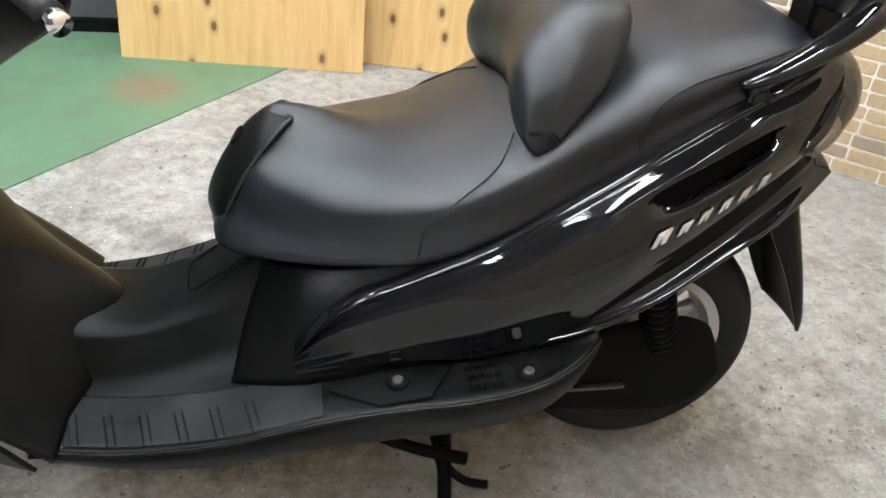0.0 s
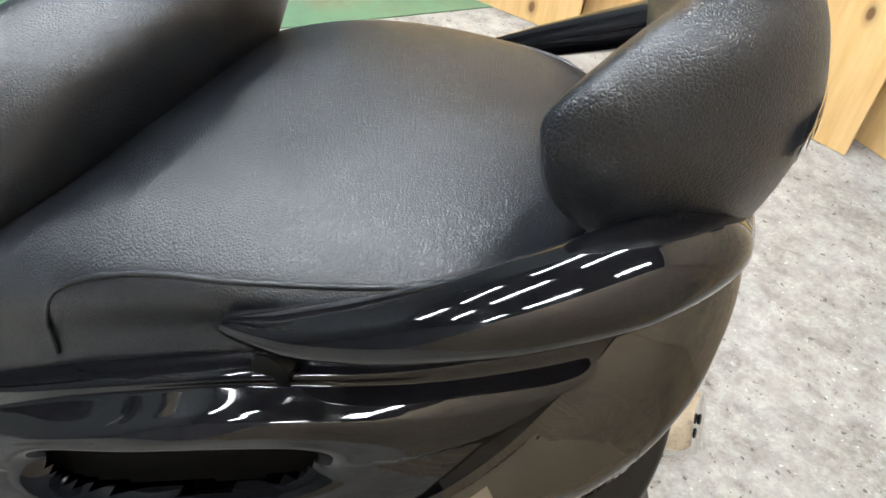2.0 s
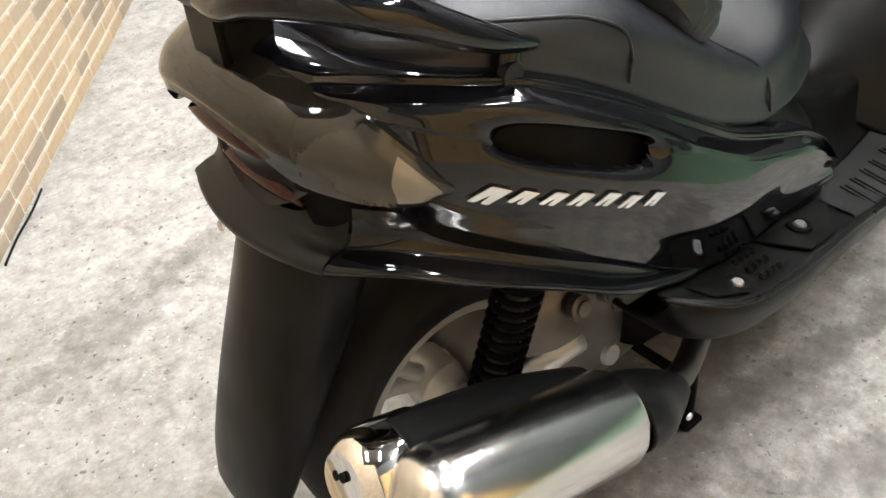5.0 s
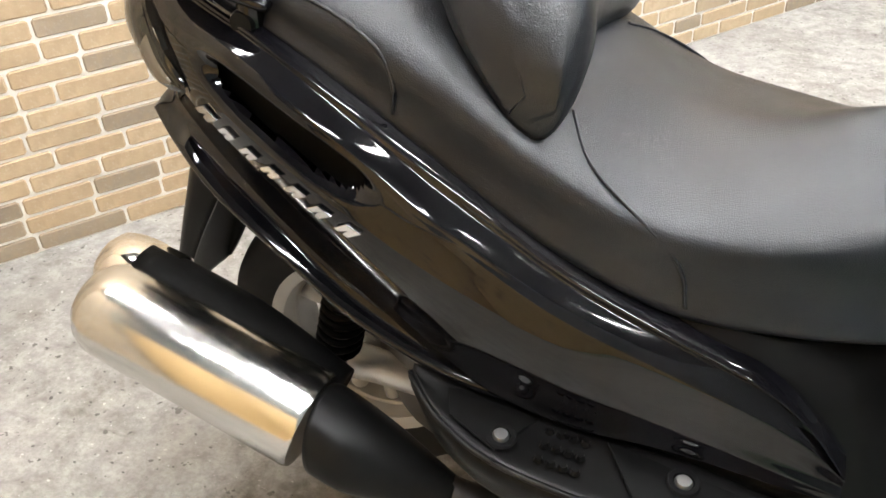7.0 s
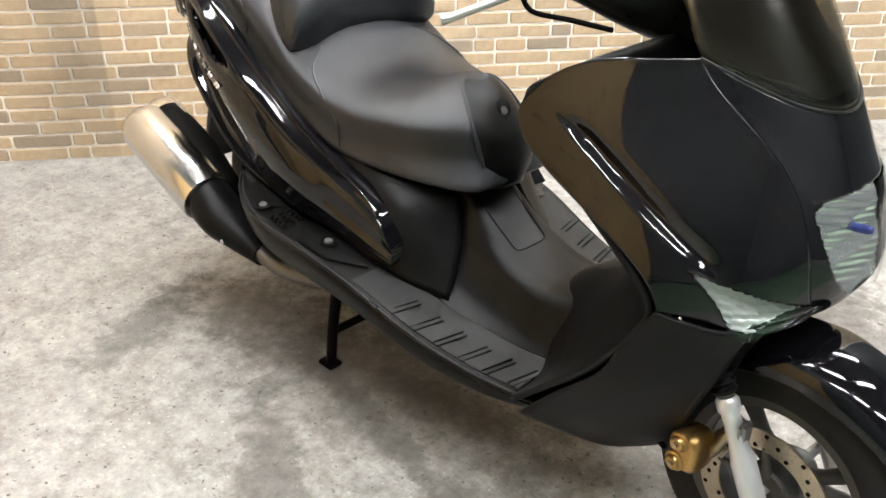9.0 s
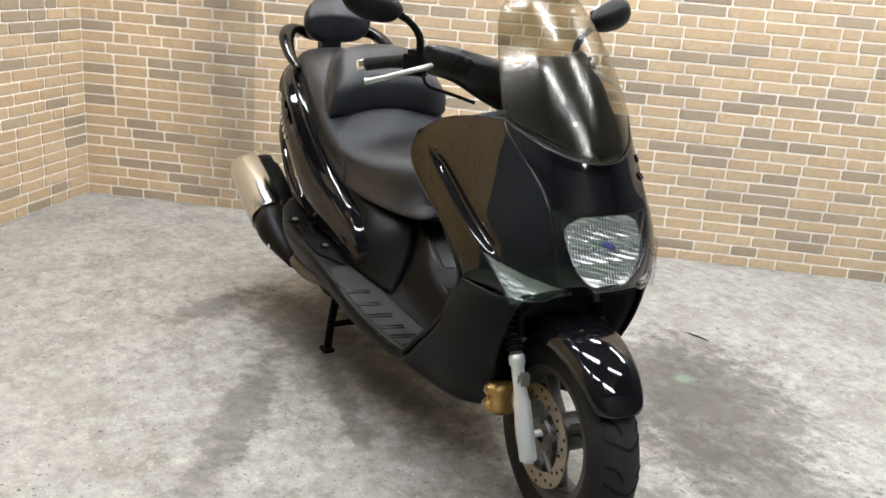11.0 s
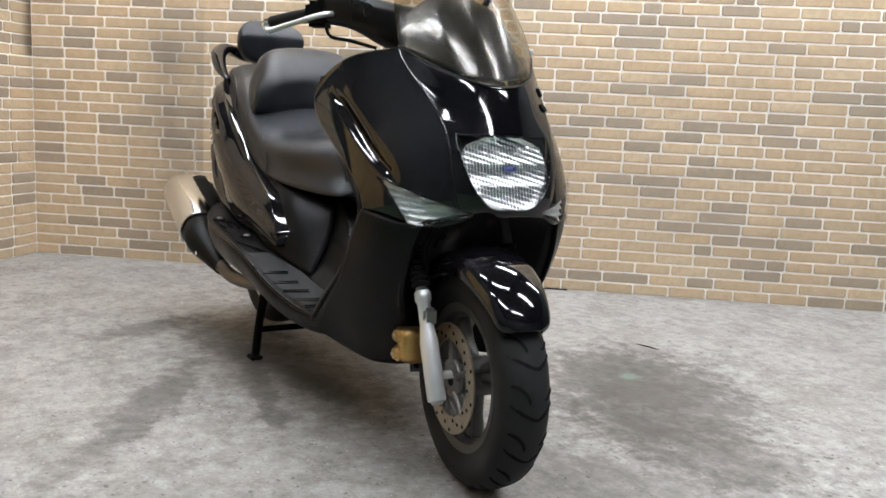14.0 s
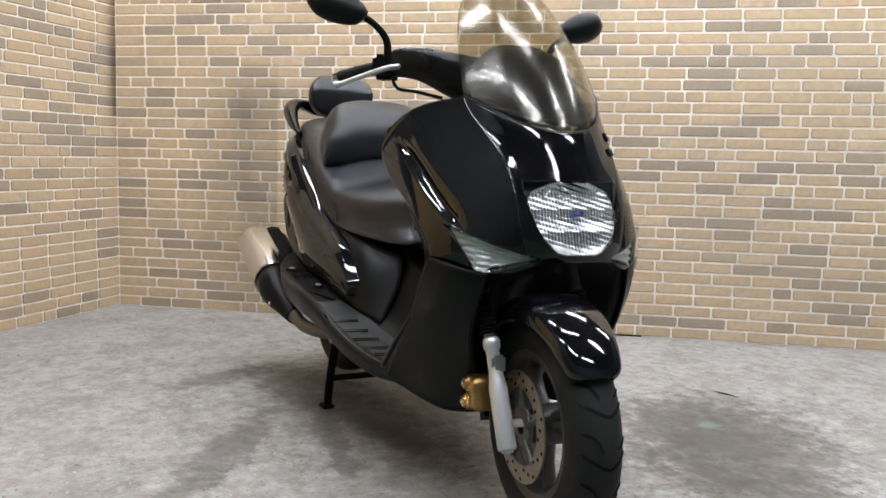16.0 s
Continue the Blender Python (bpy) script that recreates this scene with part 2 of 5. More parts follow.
SPARKLE = metal("bright_reflector", (0.95, 0.95, 0.96), 0.15)
FACETS = Mat("faceted_silver", (0.90, 0.90, 0.90), 0.2, 0.35).m
DULL_STEEL = metal("dull_lock_steel", (0.13, 0.13, 0.13), 0.45)
BEZEL_GREY = Mat("lamp_bezel_grey", (0.05, 0.055, 0.058), 0.25, 0.4).m
BLUE_GLASS = Mat("blue_bulb_glass", (0.03, 0.04, 0.16), 0.1).m
BRASSY = metal("tarnished_steel", (0.45, 0.38, 0.26), 0.35)
SMOKE = see_through("smoked_screen", (0.63, 0.60, 0.51), 0.17)
CLEAR = see_through("clear_lens", (0.93, 0.94, 0.94), 0.02)
RED = Mat("red_lens", (0.034, 0.001, 0.002), 0.14, spec=0.25).m
LETTER = Mat("silver_print", (0.50, 0.50, 0.52), 0.5).m
BADGE = metal("badge_chrome", (0.8, 0.8, 0.8), 0.12)
# near-black for surface strips and lines: the shade in grooves, painted as colour
GROOVE_SHADE = Mat("groove_shade_rubber", (0.004, 0.004, 0.004), 0.8, spec=0.1).m
SMOKED_INNER = Mat("smoked_lens", (0.010, 0.0085, 0.0065), 0.07).m
LAMP_SILVER = Mat("smoked_indicator", (0.040, 0.036, 0.029), 0.10, 0.4).m
LAMP_PALE = Mat("smoked_indicator_end", (0.17, 0.15, 0.12), 0.14, 0.4).m
MATT_DARK = Mat("matt_black_steel", (0.005, 0.005, 0.005), 0.5, spec=0.03).m
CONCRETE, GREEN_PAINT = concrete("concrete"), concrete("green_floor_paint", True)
BRICK, BRICK_REST = brick_mat("brick_face", False), brick_mat("brick_face_joined", True)
MORTAR = plain_wall("white_mortar", (0.82, 0.79, 0.73))
PLY = plywood_mat()
GREY_WALL = plain_wall("grey_painted_wall", (0.07, 0.08, 0.08))
CEILING = plain_wall("ceiling_board", (0.05, 0.048, 0.045))
GLOW = bpy.data.materials.new("lit_tube")
GLOW.use_nodes = True
_b = GLOW.node_tree.nodes["Principled BSDF"]
_b.inputs["Emission Color"].default_value = (0.95, 0.98, 1.0, 1)
_b.inputs["Emission Strength"].default_value = TUBE_POWER
WHITE_STEEL = plain_wall("white_enamel", (0.75, 0.75, 0.73))


# ---- mesh helpers ----
def part(name, bm, material, parent=None, label=""):
    for f in bm.faces:
        f.smooth = True
    me = bpy.data.meshes.new(name)
    bm.to_mesh(me)
    bm.free()
    me.materials.append(material)
    ob = new(name, me)
    ob.parent = parent
    if label:
        ob["label"] = label
    return ob


def auto_smooth(ob, angle=35):
    """Sharp edges where faces meet at more than the angle."""
    bm = bmesh.new()
    bm.from_mesh(ob.data)
    for e in bm.edges:
        if len(e.link_faces) == 2 and e.calc_face_angle(0) > radians(angle):
            e.smooth = False
    bm.to_mesh(ob.data)
    bm.free()
    return ob


def spline(points, n, closed=False):
    """A Catmull-Rom curve through points, n steps to each span."""
    p = np.array(points, float)
    k = len(p)
    out = []
    for i in range(k if closed else k - 1):
        if closed:
            a, b, c, d = p[i - 1], p[i], p[(i + 1) % k], p[(i + 2) % k]
        else:
            a, b, c, d = p[max(i - 1, 0)], p[i], p[i + 1], p[min(i + 2, k - 1)]
        for t in np.arange(n) / n:
            out.append(0.5 * (2 * b + (c - a) * t + (2 * a - 5 * b + 4 * c - d) * t * t + (3 * b - a - 3 * c + d) * t**3))
    if not closed:
        out.append(p[-1])
    return np.array(out)


def mirrored(half):
    """A closed section from its left half, which runs from the top's middle to the bottom's middle."""
    h = [tuple(q) for q in half]
    return h + [(x, -y, z) for x, y, z in reversed(h[1:-1])]


def net(rows, nu, nv, closed=False):
    """A grid of points through control rows, nu steps along and nv steps across."""
    across = np.array([spline(r, nv, closed) for r in rows])
    return np.array([spline(across[:, j], nu) for j in range(across.shape[1])]).transpose(1, 0, 2)


def grid_bm(g, closed=False, caps=False, flip=False):
    bm = bmesh.new()
    v = [[bm.verts.new(q) for q in row] for row in g]
    m = len(v[0])
    for i in range(len(v) - 1):
        for j in range(m if closed else m - 1):
            q = [v[i][j], v[i][(j + 1) % m], v[i + 1][(j + 1) % m], v[i + 1][j]]
            bm.faces.new(q[::-1] if flip else q)
    if caps and closed:
        bm.faces.new(v[0][::-1])
        bm.faces.new(v[-1])
    bmesh.ops.recalc_face_normals(bm, faces=bm.faces)
    return bm


def skin(name, rows, material, parent, nu=6, nv=5, closed=False, caps=True, thick=0.0, label="", shape=None):
    g = net(rows, nu, nv, closed)
    if shape:
        g = shape(g)
    ob = part(name, grid_bm(g, closed, caps), material, parent, label)
    if thick:
        s = ob.modifiers.new("thickness", "SOLIDIFY")
        s.thickness, s.offset = thick, -1
    return ob, g


def tube(name, path, radius, material, parent, n=6, sides=12, flat=1.0, label="", caps=True, up=(0, 0, 1)):
    """A pipe along a smooth path; radius is one number or one for each point; flat squeezes it along up."""
    pts = spline(path, n)
    rad = np.full(len(path), radius) if isinstance(radius, (int, float)) else np.array(radius, float)
    rad = np.interp(np.linspace(0, len(path) - 1, len(pts)), np.arange(len(path)), rad)
    rows = []
    for i, c in enumerate(pts):
        d = Vector(pts[min(i + 1, len(pts) - 1)] - pts[max(i - 1, 0)]).normalized()
        s = d.cross(Vector(up))
        s = s.normalized() if s.length > 1e-4 else d.orthogonal().normalized()
        u = s.cross(d)
        rows.append([Vector(c) + (s * math.cos(a) + u * (flat * math.sin(a))) * float(rad[i]) for a in np.arange(sides) * math.tau / sides])
    return part(name, grid_bm(rows, True, caps), material, parent, label)


def lathe(name, profile, place, axis, material, parent, sides=40, label="", sharp=35, squash=None):
    """Turns a profile of (radius, along) round an axis through place."""
    q = Vector(axis).to_track_quat("Z", "Y").to_matrix()
    rows = []
    for r, h in profile:
        ring = []
        for a in np.arange(sides) * math.tau / sides:
            v = q @ Vector((r * math.cos(a), r * math.sin(a), h))
            if squash:
                v = Vector([v[i] * squash[i] for i in range(3)])
            ring.append(Vector(place) + v)
        rows.append(ring)
    ob = part(name, grid_bm(rows, True, tuple(profile[0]) != tuple(profile[-1])), material, parent, label)
    return auto_smooth(ob, sharp)


def block(name, a, b, material, parent=None, label="", bevel=0.004, m=None):
    """A box from corner a to corner b with rounded edges, turned by m."""
    bm = bmesh.new()
    bmesh.ops.create_cube(bm, size=1)
    for v in bm.verts:
        v.co = Vector([a[i] + (b[i] - a[i]) * (v.co[i] + 0.5) for i in range(3)])
    if bevel:
        bmesh.ops.bevel(bm, geom=bm.edges[:], offset=bevel, segments=2, affect="EDGES")
    if m:
        bm.transform(m)
    return auto_smooth(part(name, bm, material, parent, label), 50)


def plate(name, outline, normal, thick, material, parent, label="", n=0, bevel=0.0):
    """A flat plate from an outline of points, thick along normal."""
    pts = spline(outline, n, True) if n else np.array(outline, float)
    bm = bmesh.new()
    f = bm.faces.new([bm.verts.new(q) for q in pts])
    r = bmesh.ops.extrude_face_region(bm, geom=[f])
    off = Vector(normal).normalized() * thick
    for e in r["geom"]:
        if isinstance(e, bmesh.types.BMVert):
            e.co += off
    bmesh.ops.recalc_face_normals(bm, faces=bm.faces)
    if bevel:
        bmesh.ops.bevel(bm, geom=bm.edges[:], offset=bevel, segments=2, affect="EDGES")
    return auto_smooth(part(name, bm, material, parent, label), 40)


def near(g, x, z, side=1):
    """The place on one side of a net nearest to x and z, and its outward normal."""
    ok = g[:, :, 1] * side > 0
    d = np.where(ok, (g[:, :, 0] - x) ** 2 + (g[:, :, 2] - z) ** 2, 9)
    i, j = np.unravel_index(d.argmin(), d.shape)
    a = Vector(g[min(i + 1, len(g) - 1), j] - g[max(i - 1, 0), j])
    b = Vector(g[i, (j + 1) % g.shape[1]] - g[i, j - 1])
    n = a.cross(b).normalized()
    return Vector(g[i, j]), n if n.y * side > 0 else -n


def cut(ob, gone):
    """Takes away the faces whose middle the test names."""
    bm = bmesh.new()
    bm.from_mesh(ob.data)
    bmesh.ops.delete(bm, geom=[f for f in bm.faces if gone(f.calc_center_median())], context="FACES")
    bm.to_mesh(ob.data)
    bm.free()


# ---- the room ----
CORNER = Vector((-1.680, -0.709))
ALONG = Vector((math.cos(radians(55.5)), math.sin(radians(55.5))))
ASIDE = Vector((math.cos(radians(-40.4)), math.sin(radians(-40.4))))
LEDGE, ROOM_H = 0.957, 3.5


def slab(name, p, q, z0, z1, thick, material):
    """An upright wall from p to q on the plan, thick to its right-hand side."""
    p, q = Vector(p), Vector(q)
    d = (q - p).normalized()
    n = Vector((d.y, -d.x)) * thick
    bm = bmesh.new()
    vs = [bm.verts.new((c.x, c.y, z)) for z in (z0, z1) for c in (p, q, q + n, p + n)]
    for f in ((0, 1, 2, 3), (4, 7, 6, 5), (0, 4, 5, 1), (1, 5, 6, 2), (2, 6, 7, 3), (3, 7, 4, 0)):
        bm.faces.new([vs[i] for i in f])
    bmesh.ops.recalc_face_normals(bm, faces=bm.faces)
    ob = part(name, bm, material)
    for f in ob.data.polygons:
        f.use_smooth = False
    return ob


floor = tagged(block("floor", (-4, -3.6, -0.12), (6, 5.2, 0), CONCRETE, bevel=0), "worn grey concrete workshop floor with oil stains and painted shade", "floor", kind="structure")
# the painted part of the floor lies on the far side of a straight line
LINE_AT, LINE_DIR = Vector((1.0, -1.6)), Vector((math.cos(radians(50)), math.sin(radians(50))))
_n = Vector((LINE_DIR.y, -LINE_DIR.x))
_edge = []
for i in range(61):
    s = -3.2 + 6.9 * i / 60
    q = LINE_AT + LINE_DIR * s + _n * 0.006 * noise.noise((s * 9, 0, 0))
    _edge.append((q.x, q.y, 0.0))
_far = [LINE_AT + LINE_DIR * 3.7 + _n * 3.0, LINE_AT - LINE_DIR * 3.2 + _n * 3.0]
tagged(plate("floor_paint", _edge + [(q.x, q.y, 0.0) for q in _far], (0, 0, 1), 0.004, GREEN_PAINT, None), "worn green painted floor area", "floor paint", kind="structure")

wall_main = tagged(slab("wall_main", CORNER + ALONG * 5, CORNER, 0, ROOM_H, 0.12, MORTAR), "tan and brown brick wall with white joints", "wall", kind="structure")
wall_side = tagged(slab("wall_side", CORNER, CORNER + ASIDE * 1.45, 0, LEDGE, 0.12, MORTAR), "tan and brown brick wall below a recess", "wall", kind="structure")
_in = Vector((ASIDE.y, -ASIDE.x)) * 0.05
wall_side_upper = tagged(slab("wall_side_upper", CORNER + _in - ASIDE * 0.11, CORNER + _in + ASIDE * 1.45, LEDGE, ROOM_H, 0.12, MORTAR), "recessed upper brick wall", "wall", kind="structure")
_side_end = CORNER + ASIDE * 1.45
tagged(slab("wall_grey", _side_end + Vector((0, -0.02)), (-0.55, -2.32), 0, ROOM_H, 0.1, GREY_WALL), "grey painted wall", "wall", kind="structure")
tagged(slab("wall_back", (-0.55, -2.32), (5.0, -2.32), 0, ROOM_H, 0.1, GREY_WALL), "grey painted wall behind plywood boards", "wall", kind="structure")
tagged(slab("wall_end", (5.0, -2.32), (5.0, 4.2), 0, ROOM_H, 0.1, GREY_WALL), "grey painted wall", "wall", kind="structure")
_me = CORNER + ALONG * 5
tagged(slab("wall_close", (5.0, 4.2), _me, 0, ROOM_H, 0.1, GREY_WALL), "grey painted wall", "wall", kind="structure")
tagged(block("ceiling", (-4, -3.6, ROOM_H), (6, 5.2, ROOM_H + 0.1), CEILING, bevel=0), "plain workshop ceiling", "ceiling", kind="structure")


tagged(block("baseboard", (-0.5, -2.319, 0.001), (4.98, -2.27, 0.05), MATT_DARK, bevel=0.004), "dark kick strip along the grey wall", "baseboard", kind="structure")


def ceiling_light(x, y, turn):
    ob = tagged(new("ceiling_light"), "white twin-tube fluorescent batten on the ceiling", "light", "ceiling lights")
    block("housing", (-0.62, -0.09, -0.05), (0.62, 0.09, 0.0), WHITE_STEEL, ob)
    for s in (-0.05, 0.05):
        lathe("fluorescent_tube", [(0.0, -0.585), (0.0145, -0.585), (0.0145, 0.585), (0.0, 0.585)], (0, s, -0.075), (1, 0, 0), GLOW, ob, 12)
        for e in (-0.6, 0.6):
            block("socket", (e - 0.012, s - 0.015, -0.095), (e + 0.012, s + 0.015, -0.05), WHITE_STEEL, ob, bevel=0.002)
    ob.matrix_world = pose(x, y, ROOM_H - 0.004, 0, 0, turn)
    return ob


_first = ceiling_light(-0.6, -0.2, 57)
for x, y in ((0.5, 1.4), (1.5, 2.9), (0.75, -1.05), (1.75, 0.4), (2.8, 1.9), (2.1, -1.7), (3.1, -0.3), (4.1, 1.0)):
    copy_thing(_first, pose(x, y, ROOM_H - 0.004, 0, 0, 57))


def plywood_board(p, q, h, lean, label):
    p, q = Vector((*p, 0)), Vector((*q, 0))
    w = (q - p).length
    turn = math.degrees(math.atan2(q.y - p.y, q.x - p.x))
    ob = block("plywood_board", (0, -0.012, 0), (w, 0, h), PLY, None, bevel=0.001)
    ob.matrix_world = pose(p.x, p.y, 0.001, lean, 0, turn)
    return tagged(ob, label, "plywood", "plywood boards")


plywood_board((1.33, -2.03), (0.42, -1.925), 1.8, -5, "yellow plywood board with dark knots leaning on the wall")
plywood_board((0.44, -2.05), (-0.42, -1.785), 1.8, -5, "yellow plywood board leaning beside another board")
plywood_board((-0.42, -1.90), (-0.70, -1.72), 1.8, -5, "narrow plywood board leaning beside the brick wall")

_out = Vector((ALONG.y, -ALONG.x))
_c = [CORNER + ALONG * q + _out * w for q, w in ((2.30, 0.016), (2.40, 0.012), (2.52, 0.016), (2.62, 0.012))]
tagged(tube("cable", [(q.x, q.y, 0.0035) for q in _c], 0.003, MATT_DARK, None, 6, 8), "thin black cable lying along the wall base", "cable")
tagged(tube("plastic_strip", [(0.68, 1.12, 0.003), (0.725, 1.137, 0.004), (0.77, 1.15, 0.003)], [0.001, 0.005, 0.001], MATT_DARK, None, 5, 8, 0.5), "small dark plastic strip lying on the floor", "litter")


# ---- the scooter ----
scooter = tagged(new("motor_scooter"), "glossy black maxi scooter with vinyl seat on its centre stand", "scooter")
# the scooter stands turned a little from the plan's x axis; the steered front end is laid out on the plan itself
YAW = pose(0.17, 0, 0) @ pose(0, 0, 0, 0, 0, 2.06) @ pose(-0.17, 0, 0)
UNYAW = YAW.inverted()
scooter.matrix_world = YAW
REAR, FRONT, R_TYRE = Vector((0.03, 0, 0.262)), Vector((1.53, 0, 0.238)), 0.246


def seat_row(xt, xb, zt, w, zs, zb, wb, crown=0.1):
    """A section of the seat: top and bottom x, top height, width, shoulder height, bottom height and width, and how round its top is."""
    def at(y, z):
        return (xb + (xt - xb) * (z - zb) / (zt - zb), y, z)
    return mirrored([at(0, zt), at(w * 0.45, zt - crown * (zt - zs)), at(w * 0.80, zt - (0.28 + crown) * (zt - zs)), at(w, zs), at(w * 1.0, 0.5 * (zs + zb)), at(wb, zb + 0.008), at(wb * 0.8, zb), at(0, zb)])


SEAT = [
    seat_row(0.736, 0.818, 0.722, 0.048, 0.652, 0.562, 0.066, 0.40),
    seat_row(0.718, 0.804, 0.748, 0.086, 0.660, 0.550, 0.104, 0.42),
    seat_row(0.660, 0.730, 0.742, 0.134, 0.656, 0.552, 0.148, 0.38),
    seat_row(0.575, 0.622, 0.716, 0.180, 0.660, 0.562, 0.188, 0.26),
    seat_row(0.470, 0.500, 0.716, 0.205, 0.678, 0.577, 0.208, 0.16),
    seat_row(0.370, 0.370, 0.765, 0.212, 0.730, 0.632, 0.212),
    seat_row(0.280, 0.270, 0.840, 0.208, 0.785, 0.690, 0.208),
    seat_row(0.170, 0.160, 0.895, 0.198, 0.845, 0.765, 0.200),
    seat_row(0.060, 0.050, 0.920, 0.182, 0.880, 0.825, 0.186),
    seat_row(-0.040, -0.045, 0.926, 0.155, 0.895, 0.850, 0.160),
    seat_row(-0.090, -0.095, 0.912, 0.110, 0.895, 0.865, 0.115),
    seat_row(-0.105, -0.108, 0.898, 0.060, 0.89, 0.875, 0.060),
]
seat, SEAT_NET = skin("seat", SEAT, LEATHER, scooter, 6, 5, True, label="black grained vinyl dual seat")

# welts of the seat cover
for side in (1, -1):
    for k, pts in enumerate((((0.52, 0.60), (0.50, 0.645), (0.46, 0.69), (0.41, 0.73), (0.375, 0.758)),
                             ((0.205, 0.770), (0.200, 0.800), (0.180, 0.838), (0.13, 0.868), (0.05, 0.888), (-0.03, 0.902), (-0.085, 0.904)))):
        tube("piping", [near(SEAT_NET, x, z, side)[0] + near(SEAT_NET, x, z, side)[1] * 0.0005 for x, z in pts], 0.0022, LEATHER, seat, 5, 6)

# the hard nose of the seat with its lock
NOSE = []
for z, x, w in ((0.741, 0.724, 0.024), (0.735, 0.738, 0.046), (0.703, 0.770, 0.064), (0.648, 0.806, 0.074), (0.590, 0.827, 0.072), (0.548, 0.820, 0.052)):
    NOSE.append([(x - 0.030 * q * q, w * q, z - 0.006 * q * q) for q in (-1.0, -0.6, 0.0, 0.6, 1.0)])
nose, NOSE_NET = skin("seat_nose", NOSE, PLASTIC, scooter, 5, 5, thick=0.03, label="black plastic seat nose with a key lock")
_rim = [NOSE[k][0] for k in range(6)] + [NOSE[5][2]] + [NOSE[k][4] for k in range(5, -1, -1)] + [NOSE[0][2], NOSE[0][0]]
tube("nose_welt", _rim, 0.0035, LEATHER, nose, 5, 8, label="rounded vinyl welt")
_k = min((q for r in NOSE_NET for q in r), key=lambda q: abs(q[1] + 0.004) + abs(q[2] - 0.694))
lathe("keyhole_recess", [(0, 0.0022), (0.0150, 0.0022), (0.0172, 0.0008), (0.0172, -0.006), (0, -0.006)], _k, (0.83, 0, 0.55), MATT_DARK, nose, 24)
lathe("seat_lock", [(0, 0.0040), (0.0080, 0.0040), (0.0098, 0.0025), (0.0098, -0.004), (0, -0.004)], (_k[0] + 0.002, _k[1] - 0.005, _k[2] - 0.006), (0.83, 0, 0.55), DULL_STEEL, nose, 20, "round metal key lock")

# rider's backrest, a winged pad
PAD = []
for y, xb, xf, zb, xm, xn, zm, xr, xt, zt in ((-0.200, 0.340, 0.365, 0.766, 0.330, 0.368, 0.787, 0.325, 0.355, 0.805), (-0.188, 0.325, 0.365, 0.758, 0.296, 0.380, 0.817, 0.281, 0.345, 0.868),
                                              (-0.14, 0.290, 0.366, 0.762, 0.243, 0.390, 0.850, 0.226, 0.324, 0.943), (-0.07, 0.276, 0.352, 0.772, 0.224, 0.375, 0.865, 0.206, 0.306, 0.966), (0, 0.274, 0.348, 0.775, 0.219, 0.368, 0.868, 0.201, 0.300, 0.970)):
    PAD.append((y, [(0.5 * (xb + xf), y, zb - 0.004), (xf, y, zb + 0.004), (0.4 * xf + 0.6 * xn + 0.004, y, 0.5 * (zb + zm)), (xn, y, zm), (0.5 * (xn + xt) + 0.010, y, 0.5 * (zm + zt)), (xt - 0.012, y, zt - 0.006),
                    (0.5 * (xr + xt), y, zt), (xr, y, zt - 0.022), (xm - 0.004, y, zm), (0.6 * xb + 0.4 * xm - 0.004, y, 0.6 * zb + 0.4 * zm), (xb, y, zb + 0.003)]))
PAD = [r for _, r in PAD] + [[(x, -y, z) for x, y, z in r] for _, r in reversed(PAD[:-1])]
backrest, PAD_NET = skin("rider_backrest", PAD, LEATHER, scooter, 6, 4, True, label="winged black vinyl rider backrest")

# passenger's backrest, with its pillar
REST = []
for y, zt, zb, f, b in ((-0.126, 1.022, 0.992, 0.012, 0.014), (-0.116, 1.052, 0.966, 0.030, 0.034), (-0.076, 1.078, 0.938, 0.044, 0.048), (0, 1.086, 0.930, 0.046, 0.050)):
    xm = -0.158 + 0.052 * (y / 0.128) ** 2
    REST.append([(xm + f * 0.3, y, zt - 0.004), (xm + f, y, zt - 0.3 * (zt - zb)), (xm + f * 1.05, y, 0.5 * (zt + zb)), (xm + f * 0.7, y, zb + 0.012), (xm, y, zb),
                 (xm - b * 0.7, y, zb + 0.006), (xm - b, y, zb + 0.35 * (zt - zb)), (xm - b * 0.95, y, zb + 0.65 * (zt - zb)), (xm - b * 0.5, y, zt - 0.01)])
REST = REST + [[(x, -y, z) for x, y, z in r] for r in reversed(REST[:-1])]
REST = [[(x, y * 0.95 + 0.010, z) for x, y, z in r] for r in REST]
rest, REST_NET = skin("passenger_backrest", REST, LEATHER, scooter, 6, 4, True, label="oval black vinyl passenger backrest with silver print")
for k in range(6):
    y0 = 0.0505 - k * 0.0160
    row = REST_NET[np.argmin(abs(REST_NET[:, 0, 1] - y0))]
    rear = sorted((q[2], q[0]) for q in row if q[0] < row[:, 0].mean())
    bm = bmesh.new()
    vs = []
    for z in (1.002, 1.009, 1.016, 1.023):
        x = float(np.interp(z, [q[0] for q in rear], [q[1] for q in rear])) - 0.0022
        for dy in (0.0062, -0.0062):
            vs.append(bm.verts.new((x, y0 + dy, z)))
    for q in (0, 2, 4):
        bm.faces.new([vs[q], vs[q + 1], vs[q + 3], vs[q + 2]])
    part("print_bar", bm, LETTER, rest, "silver printed bar" if k == 0 else "")
block("backrest_pillar", (-0.185, -0.036, 0.86), (-0.125, 0.036, 0.96), PLASTIC, scooter, bevel=0.008)

